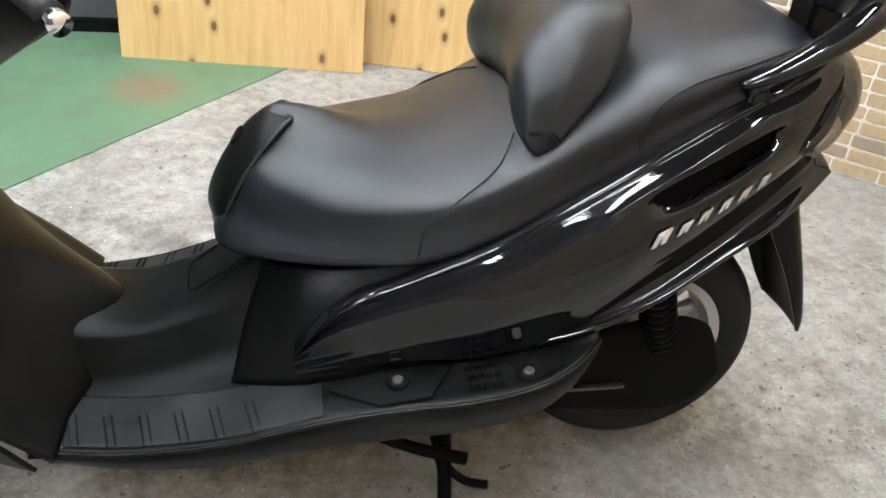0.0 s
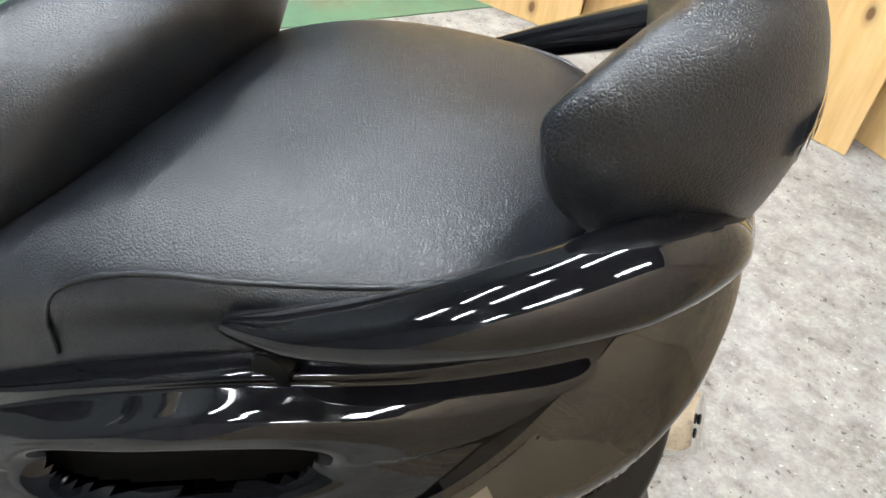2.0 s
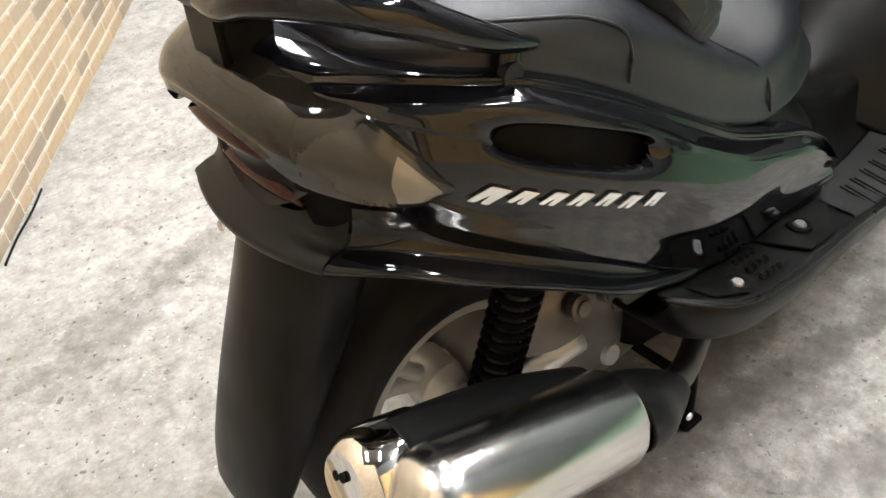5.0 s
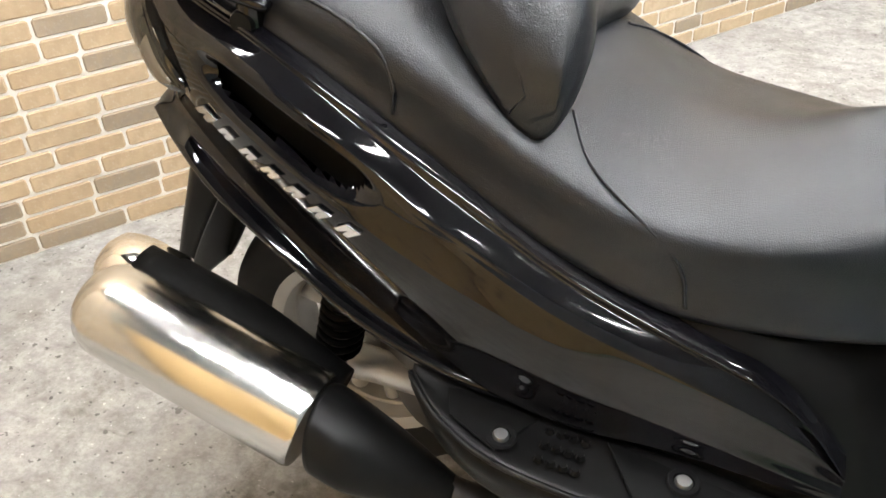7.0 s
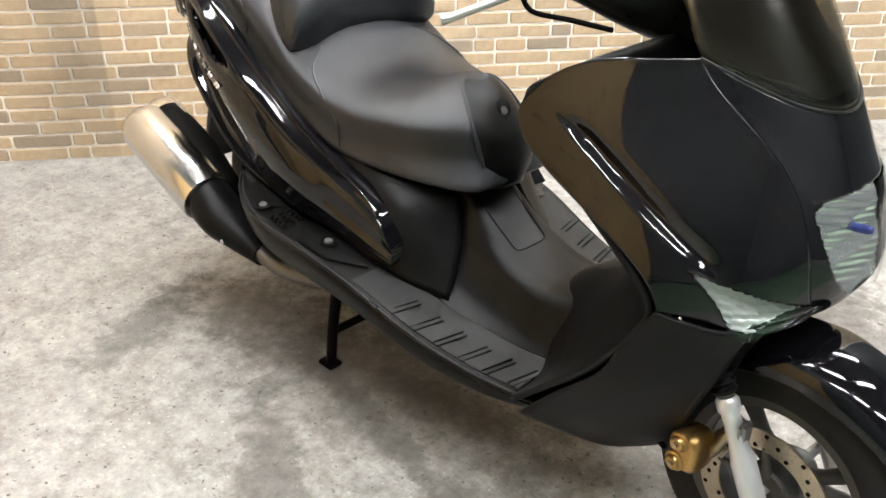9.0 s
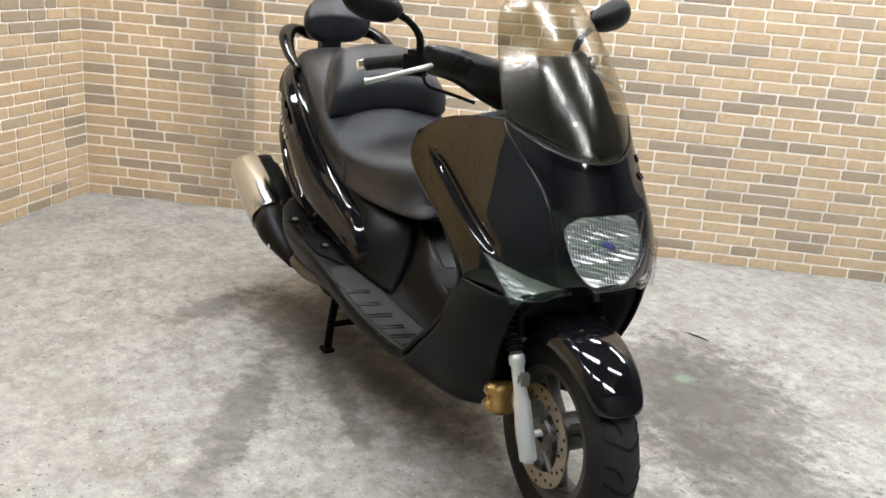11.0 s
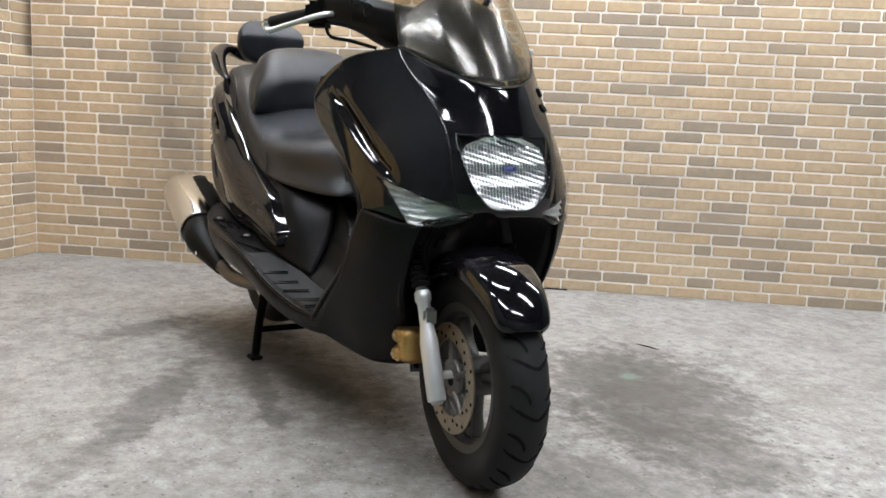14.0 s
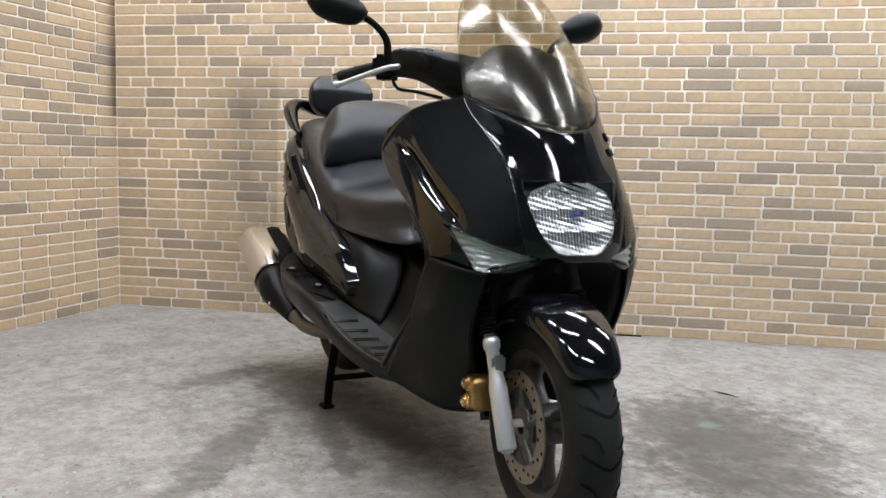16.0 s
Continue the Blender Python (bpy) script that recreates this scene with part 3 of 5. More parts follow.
# grab rail, one bent and flattened bar
RAIL = [(0.062, 0.194, 0.864), (0.01, 0.198, 0.888), (-0.045, 0.194, 0.918), (-0.10, 0.181, 0.950), (-0.145, 0.152, 0.970), (-0.172, 0.105, 0.968), (-0.180, 0.06, 0.950), (-0.175, 0.0, 0.944)]
tube("grab_rail", RAIL + [(x, -y, z) for x, y, z in reversed(RAIL[:-1])], [0.008, 0.018, 0.023, 0.027, 0.029, 0.027, 0.022, 0.018, 0.022, 0.027, 0.029, 0.027, 0.023, 0.018, 0.008], PAINT, scooter, 6, 18, 0.74, "glossy black moulded grab rail")
for s in (1, -1):
    tube("rail_mount", [(0.035, s * 0.186, 0.875), (0.03, s * 0.184, 0.845), (0.028, s * 0.184, 0.815)], [0.014, 0.016, 0.020], PAINT, scooter, 3, 12)
    lathe("rail_bolt_cap", [(0, 0.004), (0.013, 0.004), (0.015, 0), (0.015, -0.006), (0, -0.006)], (0.027, s * 0.197, 0.845), (0, s, 0), SATIN, scooter, 18)



# tail cowl, with a scooped vent in each side
def tail_row(x, zt, yt, zr, yr, zm, ym, zb, yb):
    """A section of the tail: deck edge, sharp shoulder crease, widest part and lower edge."""
    return mirrored([(x, 0, zt + 0.01), (x, yt, zt), (x, yt + (yr - yt) * 0.55, zr + (zt - zr) * 0.52), (x, yr - 0.005, zr + 0.006), (x, yr + 0.001, zr - 0.001), (x, yr + 0.003 + (ym - yr) * 0.3, zr - (zr - zm) * 0.25),
                     (x, ym, zm), (x, (ym + yb) / 2 + 0.008, (zm + zb) / 2), (x, yb, zb), (x, yb * 0.6, zb + 0.01), (x, 0, zb + 0.015)])


TAIL = [
    tail_row(0.700, 0.440, 0.222, 0.434, 0.229, 0.420, 0.231, 0.400, 0.228),
    tail_row(0.655, 0.497, 0.215, 0.476, 0.231, 0.440, 0.238, 0.404, 0.232),
    tail_row(0.600, 0.537, 0.210, 0.507, 0.236, 0.462, 0.244, 0.412, 0.236),
    tail_row(0.520, 0.570, 0.207, 0.540, 0.243, 0.490, 0.252, 0.422, 0.240),
    tail_row(0.400, 0.626, 0.205, 0.592, 0.252, 0.535, 0.268, 0.425, 0.245),
    tail_row(0.280, 0.704, 0.202, 0.665, 0.256, 0.595, 0.274, 0.455, 0.240),
    tail_row(0.160, 0.780, 0.196, 0.748, 0.252, 0.668, 0.270, 0.530, 0.226),
    tail_row(0.050, 0.838, 0.184, 0.812, 0.230, 0.725, 0.246, 0.600, 0.205),
    tail_row(-0.040, 0.868, 0.160, 0.840, 0.201, 0.768, 0.214, 0.655, 0.176),
    tail_row(-0.100, 0.884, 0.128, 0.854, 0.172, 0.792, 0.184, 0.700, 0.146),
    tail_row(-0.140, 0.888, 0.096, 0.864, 0.140, 0.812, 0.147, 0.735, 0.110),
    tail_row(-0.156, 0.886, 0.070, 0.866, 0.112, 0.824, 0.118, 0.760, 0.085),
]


def slot(x, z):
    """How far a place on the flank lies from the middle of the slot, 1 at its edge, and its places along and across."""
    dx, dz = x - 0.086, z - 0.751
    a, b = -dx * 0.905 + dz * 0.425, dx * 0.425 + dz * 0.905
    return (abs(a / 0.112) ** 3.0 + abs(b / 0.0205) ** 2.4) ** (1 / 2.6), a, b


def scoop(g):
    """Rolls the lip of a long slot into each flank."""
    g = g.copy()
    for s in (1, -1):
        r, a, b = slot(g[:, :, 0], g[:, :, 2])
        flank = g[:, :, 1] * s > 0.1
        k = np.clip((1.30 - r) / 0.40, 0, 1)
        g[:, :, 1] -= s * 0.016 * k * k * flank
        g[:, :, 1] += s * 0.0035 * np.exp(-((r - 1.7) / 0.35) ** 2) * flank * (b > 0)
    return g


TAIL_FLAT = net(TAIL, 26, 20, True)
tail, _ = skin("tail_cowl", TAIL, PAINT, scooter, 26, 20, True, label="glossy black tail cowl with side slots", shape=scoop)
cut(tail, lambda c: abs(c.y) > 0.1 and slot(c.x, c.z)[0] < 0.93)
for s in (1, -1):
    _g = TAIL_FLAT.copy()
    _g[:, :, 1] -= s * 0.030
    liner = part("slot_liner", grid_bm(_g, True), MATT_DARK, tail, "dark inside of the side slot")
    cut(liner, lambda c: c.y * s < 0.06 or slot(c.x, c.z)[0] > 1.35)
for s in (1, -1):
    for k in range(6 if s > 0 else 7):
        f = k / 6.3
        p, n = near(TAIL_FLAT, 0.168 - 0.205 * f, 0.660 + 0.088 * f, s)
        t = Vector((-0.91, 0, 0.41)).normalized()
        t = (t - n * t.dot(n)).normalized()
        u = n.cross(t)
        u = u if u.z > 0 else -u
        first = k == (0 if s > 0 else 6)
        w, h, lean = (0.0125, 0.0115, 0.95) if first else (0.0095, 0.0088, 0.95)
        lean *= s
        q = [p + n * 0.001 + t * (a * w + b * h * lean * 0.8) + u * (b * h) for a, b in ((-1, -1), (-0.25, -1), (0.0, 0.1), (0.3, -1), (1, -1), (1, 1), (-1, 1))]
        plate("badge_bar", q, n, 0.003, BADGE, tail, "chrome badge bar" if k == 0 else "", bevel=0.0006)

# smoked lamp band round the tail, and the lamp itself
BAND = []
for y, xt, zt, xm, zm, xl, zl in ((0.206, -0.062, 0.764, -0.062, 0.760, -0.062, 0.756), (0.200, -0.090, 0.802, -0.100, 0.779, -0.094, 0.754), (0.181, -0.116, 0.840, -0.136, 0.800, -0.128, 0.760), (0.154, -0.132, 0.862, -0.170, 0.818, -0.160, 0.774),
                                  (0.122, -0.146, 0.875, -0.193, 0.834, -0.186, 0.792), (0.084, -0.154, 0.885, -0.205, 0.848, -0.206, 0.826), (0.042, -0.158, 0.889, -0.210, 0.856, -0.212, 0.840), (0.0, -0.160, 0.890, -0.212, 0.858, -0.213, 0.844)):
    BAND.append([(xt, y - 0.004, zt), (0.35 * xt + 0.65 * xm, y, 0.6 * zt + 0.4 * zm), (xm, y, zm), (0.4 * xm + 0.6 * xl, y, 0.4 * zm + 0.6 * zl), (xl, y - 0.003, zl)])
BAND = BAND + [[(x, -y, z) for x, y, z in r] for r in reversed(BAND[:-1])]


tail_lamp, BAND_NET = skin("tail_lamp", BAND, SMOKED_INNER, scooter, 8, 5, label="smoked wrap-round tail lamp lens")
for s in (1, -1):
    _mid = Vector((-0.128, 0.172, 0.796))
    skin("indicator_window", [[_m for _m in (Vector(((q - _mid) * 0.90 + _mid)) + Vector((-0.0022, 0.0032, 0.0)) for q in (Vector(c) for c in r))] for r in BAND[0:5]], LAMP_SILVER, tail_lamp, 14, 6, label="paler ribbed indicator window",
         shape=lambda g: np.stack([g[:, :, 0] - 0.0004 * np.sin(g[:, :, 0] * 1900), s * g[:, :, 1], g[:, :, 2]], -1))
    _end = Vector((-0.096, 0.196, 0.778))
    skin("indicator_end", [[(q - _end) * 0.62 + _end + Vector((-0.0050, 0.0062, 0.0)) for q in (Vector(c) for c in r)] for r in BAND[0:3]], LAMP_PALE, tail_lamp, 6, 5, label="pale end of the indicator window",
         shape=lambda g: np.stack([g[:, :, 0], s * g[:, :, 1], g[:, :, 2]], -1))
    skin("lamp_return", [[(x, s * y, z) for x, y, z in (r[0], (r[0][0] + 0.03, r[0][1] * 0.9, r[0][2] + 0.001), (r[0][0] + 0.07, r[0][1] * 0.75, r[0][2] - 0.004))] for r in BAND[1:8]], SMOKED_INNER, tail_lamp, 4, 3)
RECESS = []
for y in np.linspace(-0.125, 0.125, 11):
    e = math.sqrt(max(1 - (y / 0.1255) ** 2, 0))
    top, low, back = 0.791 + 0.052 * e, 0.712 + 0.074 * (y / 0.125) ** 2, 2.3 * y * y
    RECESS.append([(-0.212 + back, y, top), (-0.192 + back, y, top - 0.016 * e), (-0.187 + back, y, 0.4 * low + 0.6 * top - 0.004 * e), (-0.178 + back, y, 0.65 * low + 0.35 * top), (-0.168 + 0.8 * back, y, low + 0.018 * e), (-0.178 + 0.9 * back, y, low)])
skin("lamp_recess", RECESS, SATIN, scooter, 3, 4, label="black tail lamp recess")
for z, w, x in ((0.802, 0.078, -0.2000), (0.735, 0.082, -0.1755)):
    ends = [(y, math.sqrt(max(1 - (y / (w * 1.001)) ** 2, 0.02)) ** 0.6) for y in np.linspace(-w, w, 11)]
    skin("red_lens", [[(x + 0.008 + 1.3 * y * y, y, z + 0.013 * e - 0.5 * y * y) for y, e in ends], [(x + 0.002 + 1.3 * y * y, y, z + 0.004 * e - 0.4 * y * y) for y, e in ends],
                      [(x + 0.002 + 1.3 * y * y, y, z - 0.005 * e - 0.2 * y * y) for y, e in ends], [(x + 0.009 + 1.3 * y * y, y, z - 0.013 * e) for y, e in ends]], RED, scooter, 4, 4, thick=0.006, label="dark red lamp lens")

# dark core that closes the tail behind the lamps
skin("tail_core", [mirrored([(x, 0, z1), (x, w * 0.8, z1 - 0.004), (x, w, 0.5 * (z0 + z1)), (x, w * 0.85, z0 + 0.004), (x, 0, z0)]) for x, w, z0, z1 in ((-0.02, 0.176, 0.655, 0.80), (-0.08, 0.164, 0.676, 0.825), (-0.12, 0.146, 0.690, 0.835), (-0.146, 0.130, 0.696, 0.835), (-0.160, 0.10, 0.700, 0.825))], MATT_DARK, scooter, 4, 4, True)

# skirt: the lip that runs under each flank
CREASE = [(0.36, 0.238, 0.452), (0.26, 0.244, 0.487), (0.15, 0.238, 0.540), (0.05, 0.216, 0.600), (-0.03, 0.190, 0.648), (-0.09, 0.165, 0.682), (-0.142, 0.1345, 0.703)]
OUTER = [(0.36, 0.248, 0.440), (0.26, 0.262, 0.474), (0.15, 0.261, 0.524), (0.05, 0.244, 0.584), (-0.045, 0.221, 0.636), (-0.118, 0.184, 0.672), (-0.184, 0.1345, 0.689)]
for s in (1, -1):
    rows = [[(x, s * (y + 0.007), z + 0.045) for x, y, z in CREASE], [(x, s * (y + 0.001), z + 0.016) for x, y, z in CREASE], [(0.8 * a[0] + 0.2 * b[0], s * (0.8 * a[1] + 0.2 * b[1]), 0.8 * a[2] + 0.2 * b[2] + 0.001) for a, b in zip(CREASE, OUTER)],
            [(0.3 * a[0] + 0.7 * b[0], s * (0.3 * a[1] + 0.7 * b[1]), 0.3 * a[2] + 0.7 * b[2] + 0.002) for a, b in zip(CREASE, OUTER)], [(x, s * y, z) for x, y, z in OUTER], [(x + 0.004, s * (y - 0.006), z - 0.011) for x, y, z in OUTER], [(x + 0.02, s * (y - 0.03), z - 0.008) for x, y, z in OUTER]]
    skin("tail_skirt", rows, PAINT, scooter, 4, 6, label="glossy black lower tail skirt")
RIM = []
for y in np.linspace(-0.1325, 0.1325, 11):
    xi, xo, riser = -0.177 + 2.0 * y * y, -0.212 + 1.6 * y * y, 0.716 + 0.066 * (y / 0.1325) ** 4
    RIM.append([(xi + 0.004, y, riser), (xi + 0.001, y, 0.6 * 0.704 + 0.4 * riser), (0.75 * xi + 0.25 * xo, y, 0.703), (0.3 * xi + 0.7 * xo, y, 0.697), (xo, y, 0.689), (xo + 0.006, y, 0.677), (xo + 0.05, y, 0.682)])
skin("tail_bumper", RIM, SATIN, scooter, 4, 5, label="satin black plastic tail bumper")

# rear mudguard
GUARD = [[(x + f, -w, z - d), (x + 0.4 * f, -w * 0.93, z - d * 0.3), (x + 0.1 * f, -w * 0.5, z), (x, 0, z)] for x, w, z, f, d in
         ((-0.165, 0.090, 0.720, 0.085, 0.06), (-0.213, 0.091, 0.600, 0.078, 0.04), (-0.262, 0.090, 0.460, 0.052, 0.02), (-0.298, 0.085, 0.345, 0.034, 0.006), (-0.311, 0.070, 0.286, 0.020, -0.004))]
skin("rear_mudguard", [r + [(x, -y, z) for x, y, z in reversed(r[:-1])] for r in GUARD], PLASTIC, scooter, 6, 4, thick=0.006, label="long matt black plastic rear mudguard")
lathe("mudguard_bolt", [(0, 0.003), (0.006, 0.003), (0.007, 0), (0, 0)], (-0.200, 0.058, 0.655), (-1, 0, 0.2), ALLOY, scooter, 12)


# wheels
def wheel(name, at, width, material, tread_up):
    ob = new(name)
    ob.parent = scooter
    r, w = R_TYRE, width / 2
    prof = [(0.158, -w * 0.78), (0.168, -w * 0.86), (0.19, -w * 0.99), (0.212, -w), (0.228, -w * 0.86), (0.239, -w * 0.6), (0.2445, -w * 0.3), (r, 0), (0.2445, w * 0.3), (0.239, w * 0.6), (0.228, w * 0.86), (0.212, w), (0.19, w * 0.99), (0.168, w * 0.86), (0.158, w * 0.78), (0.150, 0), (0.158, -w * 0.78)]
    tyre = lathe("tyre", prof, (0, 0, 0), (0, 1, 0), RUBBER, ob, 72, "black road tyre with curved grooves", 60)
    lathe("rim", [(0.146, -w * 0.75), (0.166, -w * 0.84), (0.167, -w * 0.78), (0.152, -w * 0.6), (0.138, -w * 0.3), (0.138, w * 0.3), (0.152, w * 0.6), (0.167, w * 0.78), (0.166, w * 0.84), (0.146, w * 0.75), (0.136, 0.0), (0.146, -w * 0.75)], (0, 0, 0), (0, 1, 0), material, ob, 56, "cast alloy wheel rim")
    lathe("hub", [(0, -0.05), (0.03, -0.05), (0.045, -0.03), (0.045, 0.03), (0.03, 0.05), (0, 0.05)], (0, 0, 0), (0, 1, 0), material, ob, 28)
    for k in range(3):
        a = math.tau * k / 3 + 0.4
        for b in (-0.22, 0.22):
            c, s = math.cos(a + b), math.sin(a + b)
            tube("spoke", [(0.03 * c, 0, 0.03 * s), (0.085 * math.cos(a + b * 0.9), 0, 0.085 * math.sin(a + b * 0.9)), (0.142 * math.cos(a + b * 1.1), 0, 0.142 * math.sin(a + b * 1.1))], [0.016, 0.013, 0.016], material, ob, 3, 10)
    if tread_up:
        lines = {
            "chevron": [(-0.80, 0.06), (-0.55, 0.015), (-0.25, -0.03), (0.05, -0.065), (0.28, -0.075), (0.5, -0.045), (0.72, 0.01), (0.90, 0.06)],
            "curve": [(-0.78, 0.03), (-0.6, 0.02), (-0.42, -0.005), (-0.25, -0.045), (-0.14, -0.09), (-0.08, -0.13)],
            "nick": [(0.55, -0.09), (0.68, -0.06), (0.80, -0.025), (0.90, 0.01)],
        }
        for k in range(15):
            for kind, turn in (("chevron", 0), ("curve", 0.19), ("nick", 0.17)):
                line, groove = spline([(y, a, 0) for y, a in lines[kind]], 3), []
                for q, (y, a, _) in enumerate(line):
                    yy, aa = y * w, math.tau * k / 15 + turn + a
                    rr = np.interp(abs(yy), [0, w * 0.3, w * 0.6, w * 0.86, w], [r, 0.2445, 0.239, 0.228, 0.212]) + 0.0006
                    nxt, old = line[min(q + 1, len(line) - 1)], line[max(q - 1, 0)]
                    dy, da = (nxt[0] - old[0]) * w, (nxt[1] - old[1]) * r
                    d = math.hypot(dy, da) or 1
                    half = 0.0036 * min(1, 0.35 + min(q, len(line) - 1 - q) * 0.4)
                    groove.append([(((rr) * math.cos(aa + m * half * dy / d / r)), yy - m * half * da / d, rr * math.sin(aa + m * half * dy / d / r)) for m in (1, 0, -1)])
                # a strip on the tread, not cut in; the groove's shade is its colour
                part("tread_groove", grid_bm(groove), GROOVE_SHADE, tyre)
    ob.location = at
    return ob


rear_wheel = wheel("rear_wheel", REAR, 0.13, PALE_RIM, False)
front_wheel = wheel("front_wheel", FRONT, 0.112, RIM_ALLOY, True)
front_wheel["label"] = "front wheel with drilled brake disc"
STEER = UNYAW @ pose(1.47, 0, 0, 0, 0, -4) @ pose(-1.53, 0, 0)
front_wheel.scale = (0.967,) * 3

# brake disc, caliper and fork
disc = lathe("brake_disc", [(0.084, -0.002), (0.122, -0.002), (0.122, 0.002), (0.084, 0.002), (0.084, -0.002)], (0, -0.068, 0), (0, 1, 0), STEEL, front_wheel, 64, "drilled steel brake disc")
lathe("disc_carrier", [(0.018, -0.006), (0.042, -0.005), (0.044, 0), (0.042, 0.005), (0.018, 0.006), (0.018, -0.006)], (0, -0.062, 0), (0, 1, 0), DARK_ALLOY, front_wheel, 32)
for k in range(5):
    a = math.tau * k / 5 + 0.3
    tube("carrier_arm", [(0.034 * math.cos(a), -0.064, 0.034 * math.sin(a)), (0.064 * math.cos(a + 0.12), -0.065, 0.064 * math.sin(a + 0.12)), (0.090 * math.cos(a + 0.16), -0.065, 0.090 * math.sin(a + 0.16))], [0.010, 0.006, 0.006], DARK_ALLOY, front_wheel, 4, 10)
for k in range(30):
    a = math.tau * k / 30
    rr = (0.092, 0.103, 0.114)[k % 3]
    lathe("disc_hole", [(0, 0.0005), (0.0042, 0.0005), (0.0042, -0.0005), (0, -0.0005)], (rr * math.cos(a), -0.0706, rr * math.sin(a)), (0, -1, 0), MATT_DARK, disc, 8)

fork = new("front_fork")
fork.parent = scooter
fork["label"] = "silver telescopic front fork"
for s in (1, -1):
    y = s * 0.111
    lathe("fork_slider", [(0, -0.226), (0.012, -0.226), (0.013, -0.222), (0.0185, -0.220), (0.0200, -0.214), (0.0200, -0.095), (0.0175, -0.080), (0.0150, -0.06), (0.0145, -0.012), (0.0185, -0.006), (0.0185, 0.010), (0.015, 0.015), (0, 0.015)], (1.469, y, 0.400), (-0.45, 0, 0.89), SLIDER, fork, 24, "silver fork slider")
    tube("fork_tube", [(1.464, y, 0.41), (1.414, y, 0.51), (1.362, y * 0.95, 0.61)], 0.0135, DARK_ALLOY, fork, 3, 14)
    block("axle_clamp", (1.526, y - 0.013, 0.228), (1.556, y + 0.013, 0.258), DARK_ALLOY, fork, bevel=0.006)
    for k in range(7):
        lathe("fork_gaiter_ring", [(0.017, -0.006), (0.022, 0), (0.017, 0.006)], (1.456 - 0.0060 * k, y, 0.425 + 0.0118 * k), (-0.45, 0, 0.89), MATT_DARK, fork, 18)
tube("axle", [(1.53, -0.115, 0.246), (1.53, 0.115, 0.246)], 0.009, ALLOY, fork, 2, 12)
block("reflector_bracket", (1.492, -0.122, 0.345), (1.508, -0.092, 0.385), BOLT, fork, bevel=0.006)
caliper = skin("brake_caliper", [[(1.424 + dx + rx * math.cos(t), y, 0.284 + rz * math.copysign(abs(math.sin(t)) ** 0.8, math.sin(t)) * (1 + 0.12 * math.cos(2 * t))) for t in np.arange(14) * math.tau / 14]
    for y, dx, rx, rz in ((-0.142, 0.004, 0.008, 0.022), (-0.139, 0.002, 0.018, 0.036), (-0.124, 0.0, 0.025, 0.045), (-0.100, -0.002, 0.027, 0.046), (-0.088, 0.0, 0.022, 0.040), (-0.085, 0.002, 0.010, 0.026))], GOLD, scooter, 3, 3, True, label="gold anodised brake caliper")[0]
caliper.matrix_basis = STEER
for x, z in ((1.410, 0.264), (1.414, 0.305)):
    lathe("caliper_piston", [(0, 0.010), (0.011, 0.010), (0.013, 0.008), (0.014, 0.003), (0.018, 0.001), (0.0195, -0.004), (0.0195, -0.025), (0, -0.025)], (x, -0.142, z), (0, -1, 0), GOLD, caliper, 20)
    lathe("caliper_bolt", [(0, 0.004), (0.005, 0.004), (0.006, 0.0), (0.006, -0.006), (0, -0.006)], (x, -0.152, z), (0, -1, 0), BRASSY, caliper, 6)
tube("caliper_bracket", [(1.435, -0.092, 0.262), (1.455, -0.095, 0.30), (1.474, -0.098, 0.345)], [0.008, 0.010, 0.008], BRASSY, caliper, 3, 8)
brake_hose = tube("brake_hose", [(1.375, -0.115, 0.36), (1.36, -0.135, 0.42), (1.345, -0.13, 0.34), (1.335, -0.11, 0.27), (1.36, -0.10, 0.235)], 0.0055, MATT_DARK, scooter, 8, 8)
conduit = tube("cable_conduit", [(1.455, -0.10, 0.46), (1.475, -0.115, 0.51), (1.49, -0.10, 0.56), (1.46, -0.08, 0.62)], 0.008, MATT_DARK, scooter, 8, 10)

# front mudguard
FEND = []
for a, w, rr in ((196, 0.058, 0.276), (172, 0.068, 0.272), (145, 0.076, 0.270), (118, 0.082, 0.270), (92, 0.082, 0.272), (74, 0.078, 0.272), (58, 0.072, 0.268), (46, 0.064, 0.263), (38, 0.054, 0.258), (34.5, 0.036, 0.255)):
    c, s = math.cos(radians(a)), math.sin(radians(a))
    row = []
    for y, k in ((-1.0, 0.80), (-0.98, 0.88), (-0.80, 0.955), (-0.42, 0.99), (0, 1.0), (0.42, 0.99), (0.80, 0.955), (0.98, 0.88), (1.0, 0.80)):
        q = rr * (1 - (1 - k) * float(np.interp(a, [34, 50, 80, 140, 170], [0.45, 0.7, 1, 1, 0.5])))
        row.append((1.53 + q * c, y * w, 0.246 + q * s))
    FEND.append(row)
fender, _ = skin("front_mudguard", FEND, PAINT, scooter, 5, 4, thick=0.005, label="glossy black front mudguard")

for ob in (front_wheel, fork, fender, brake_hose, conduit):
    ob.matrix_basis = STEER @ ob.matrix_basis

def wide(rows):
    """Spreads the front bodywork to its width and sets the lower nose back."""
    out = []
    for r in rows:
        q = []
        for x, y, z in r:
            k = min(max((x - 1.10) / 0.30, 0), 1)
            k = k * k * (3 - 2 * k)
            back = min(max((x - 1.30) / 0.15, 0), 1) * min(max((0.88 - z) / 0.12, 0), 1)
            q.append((x - 0.035 * back, y * (1.03 + 0.14 * k), z))
        out.append(q)
    return out


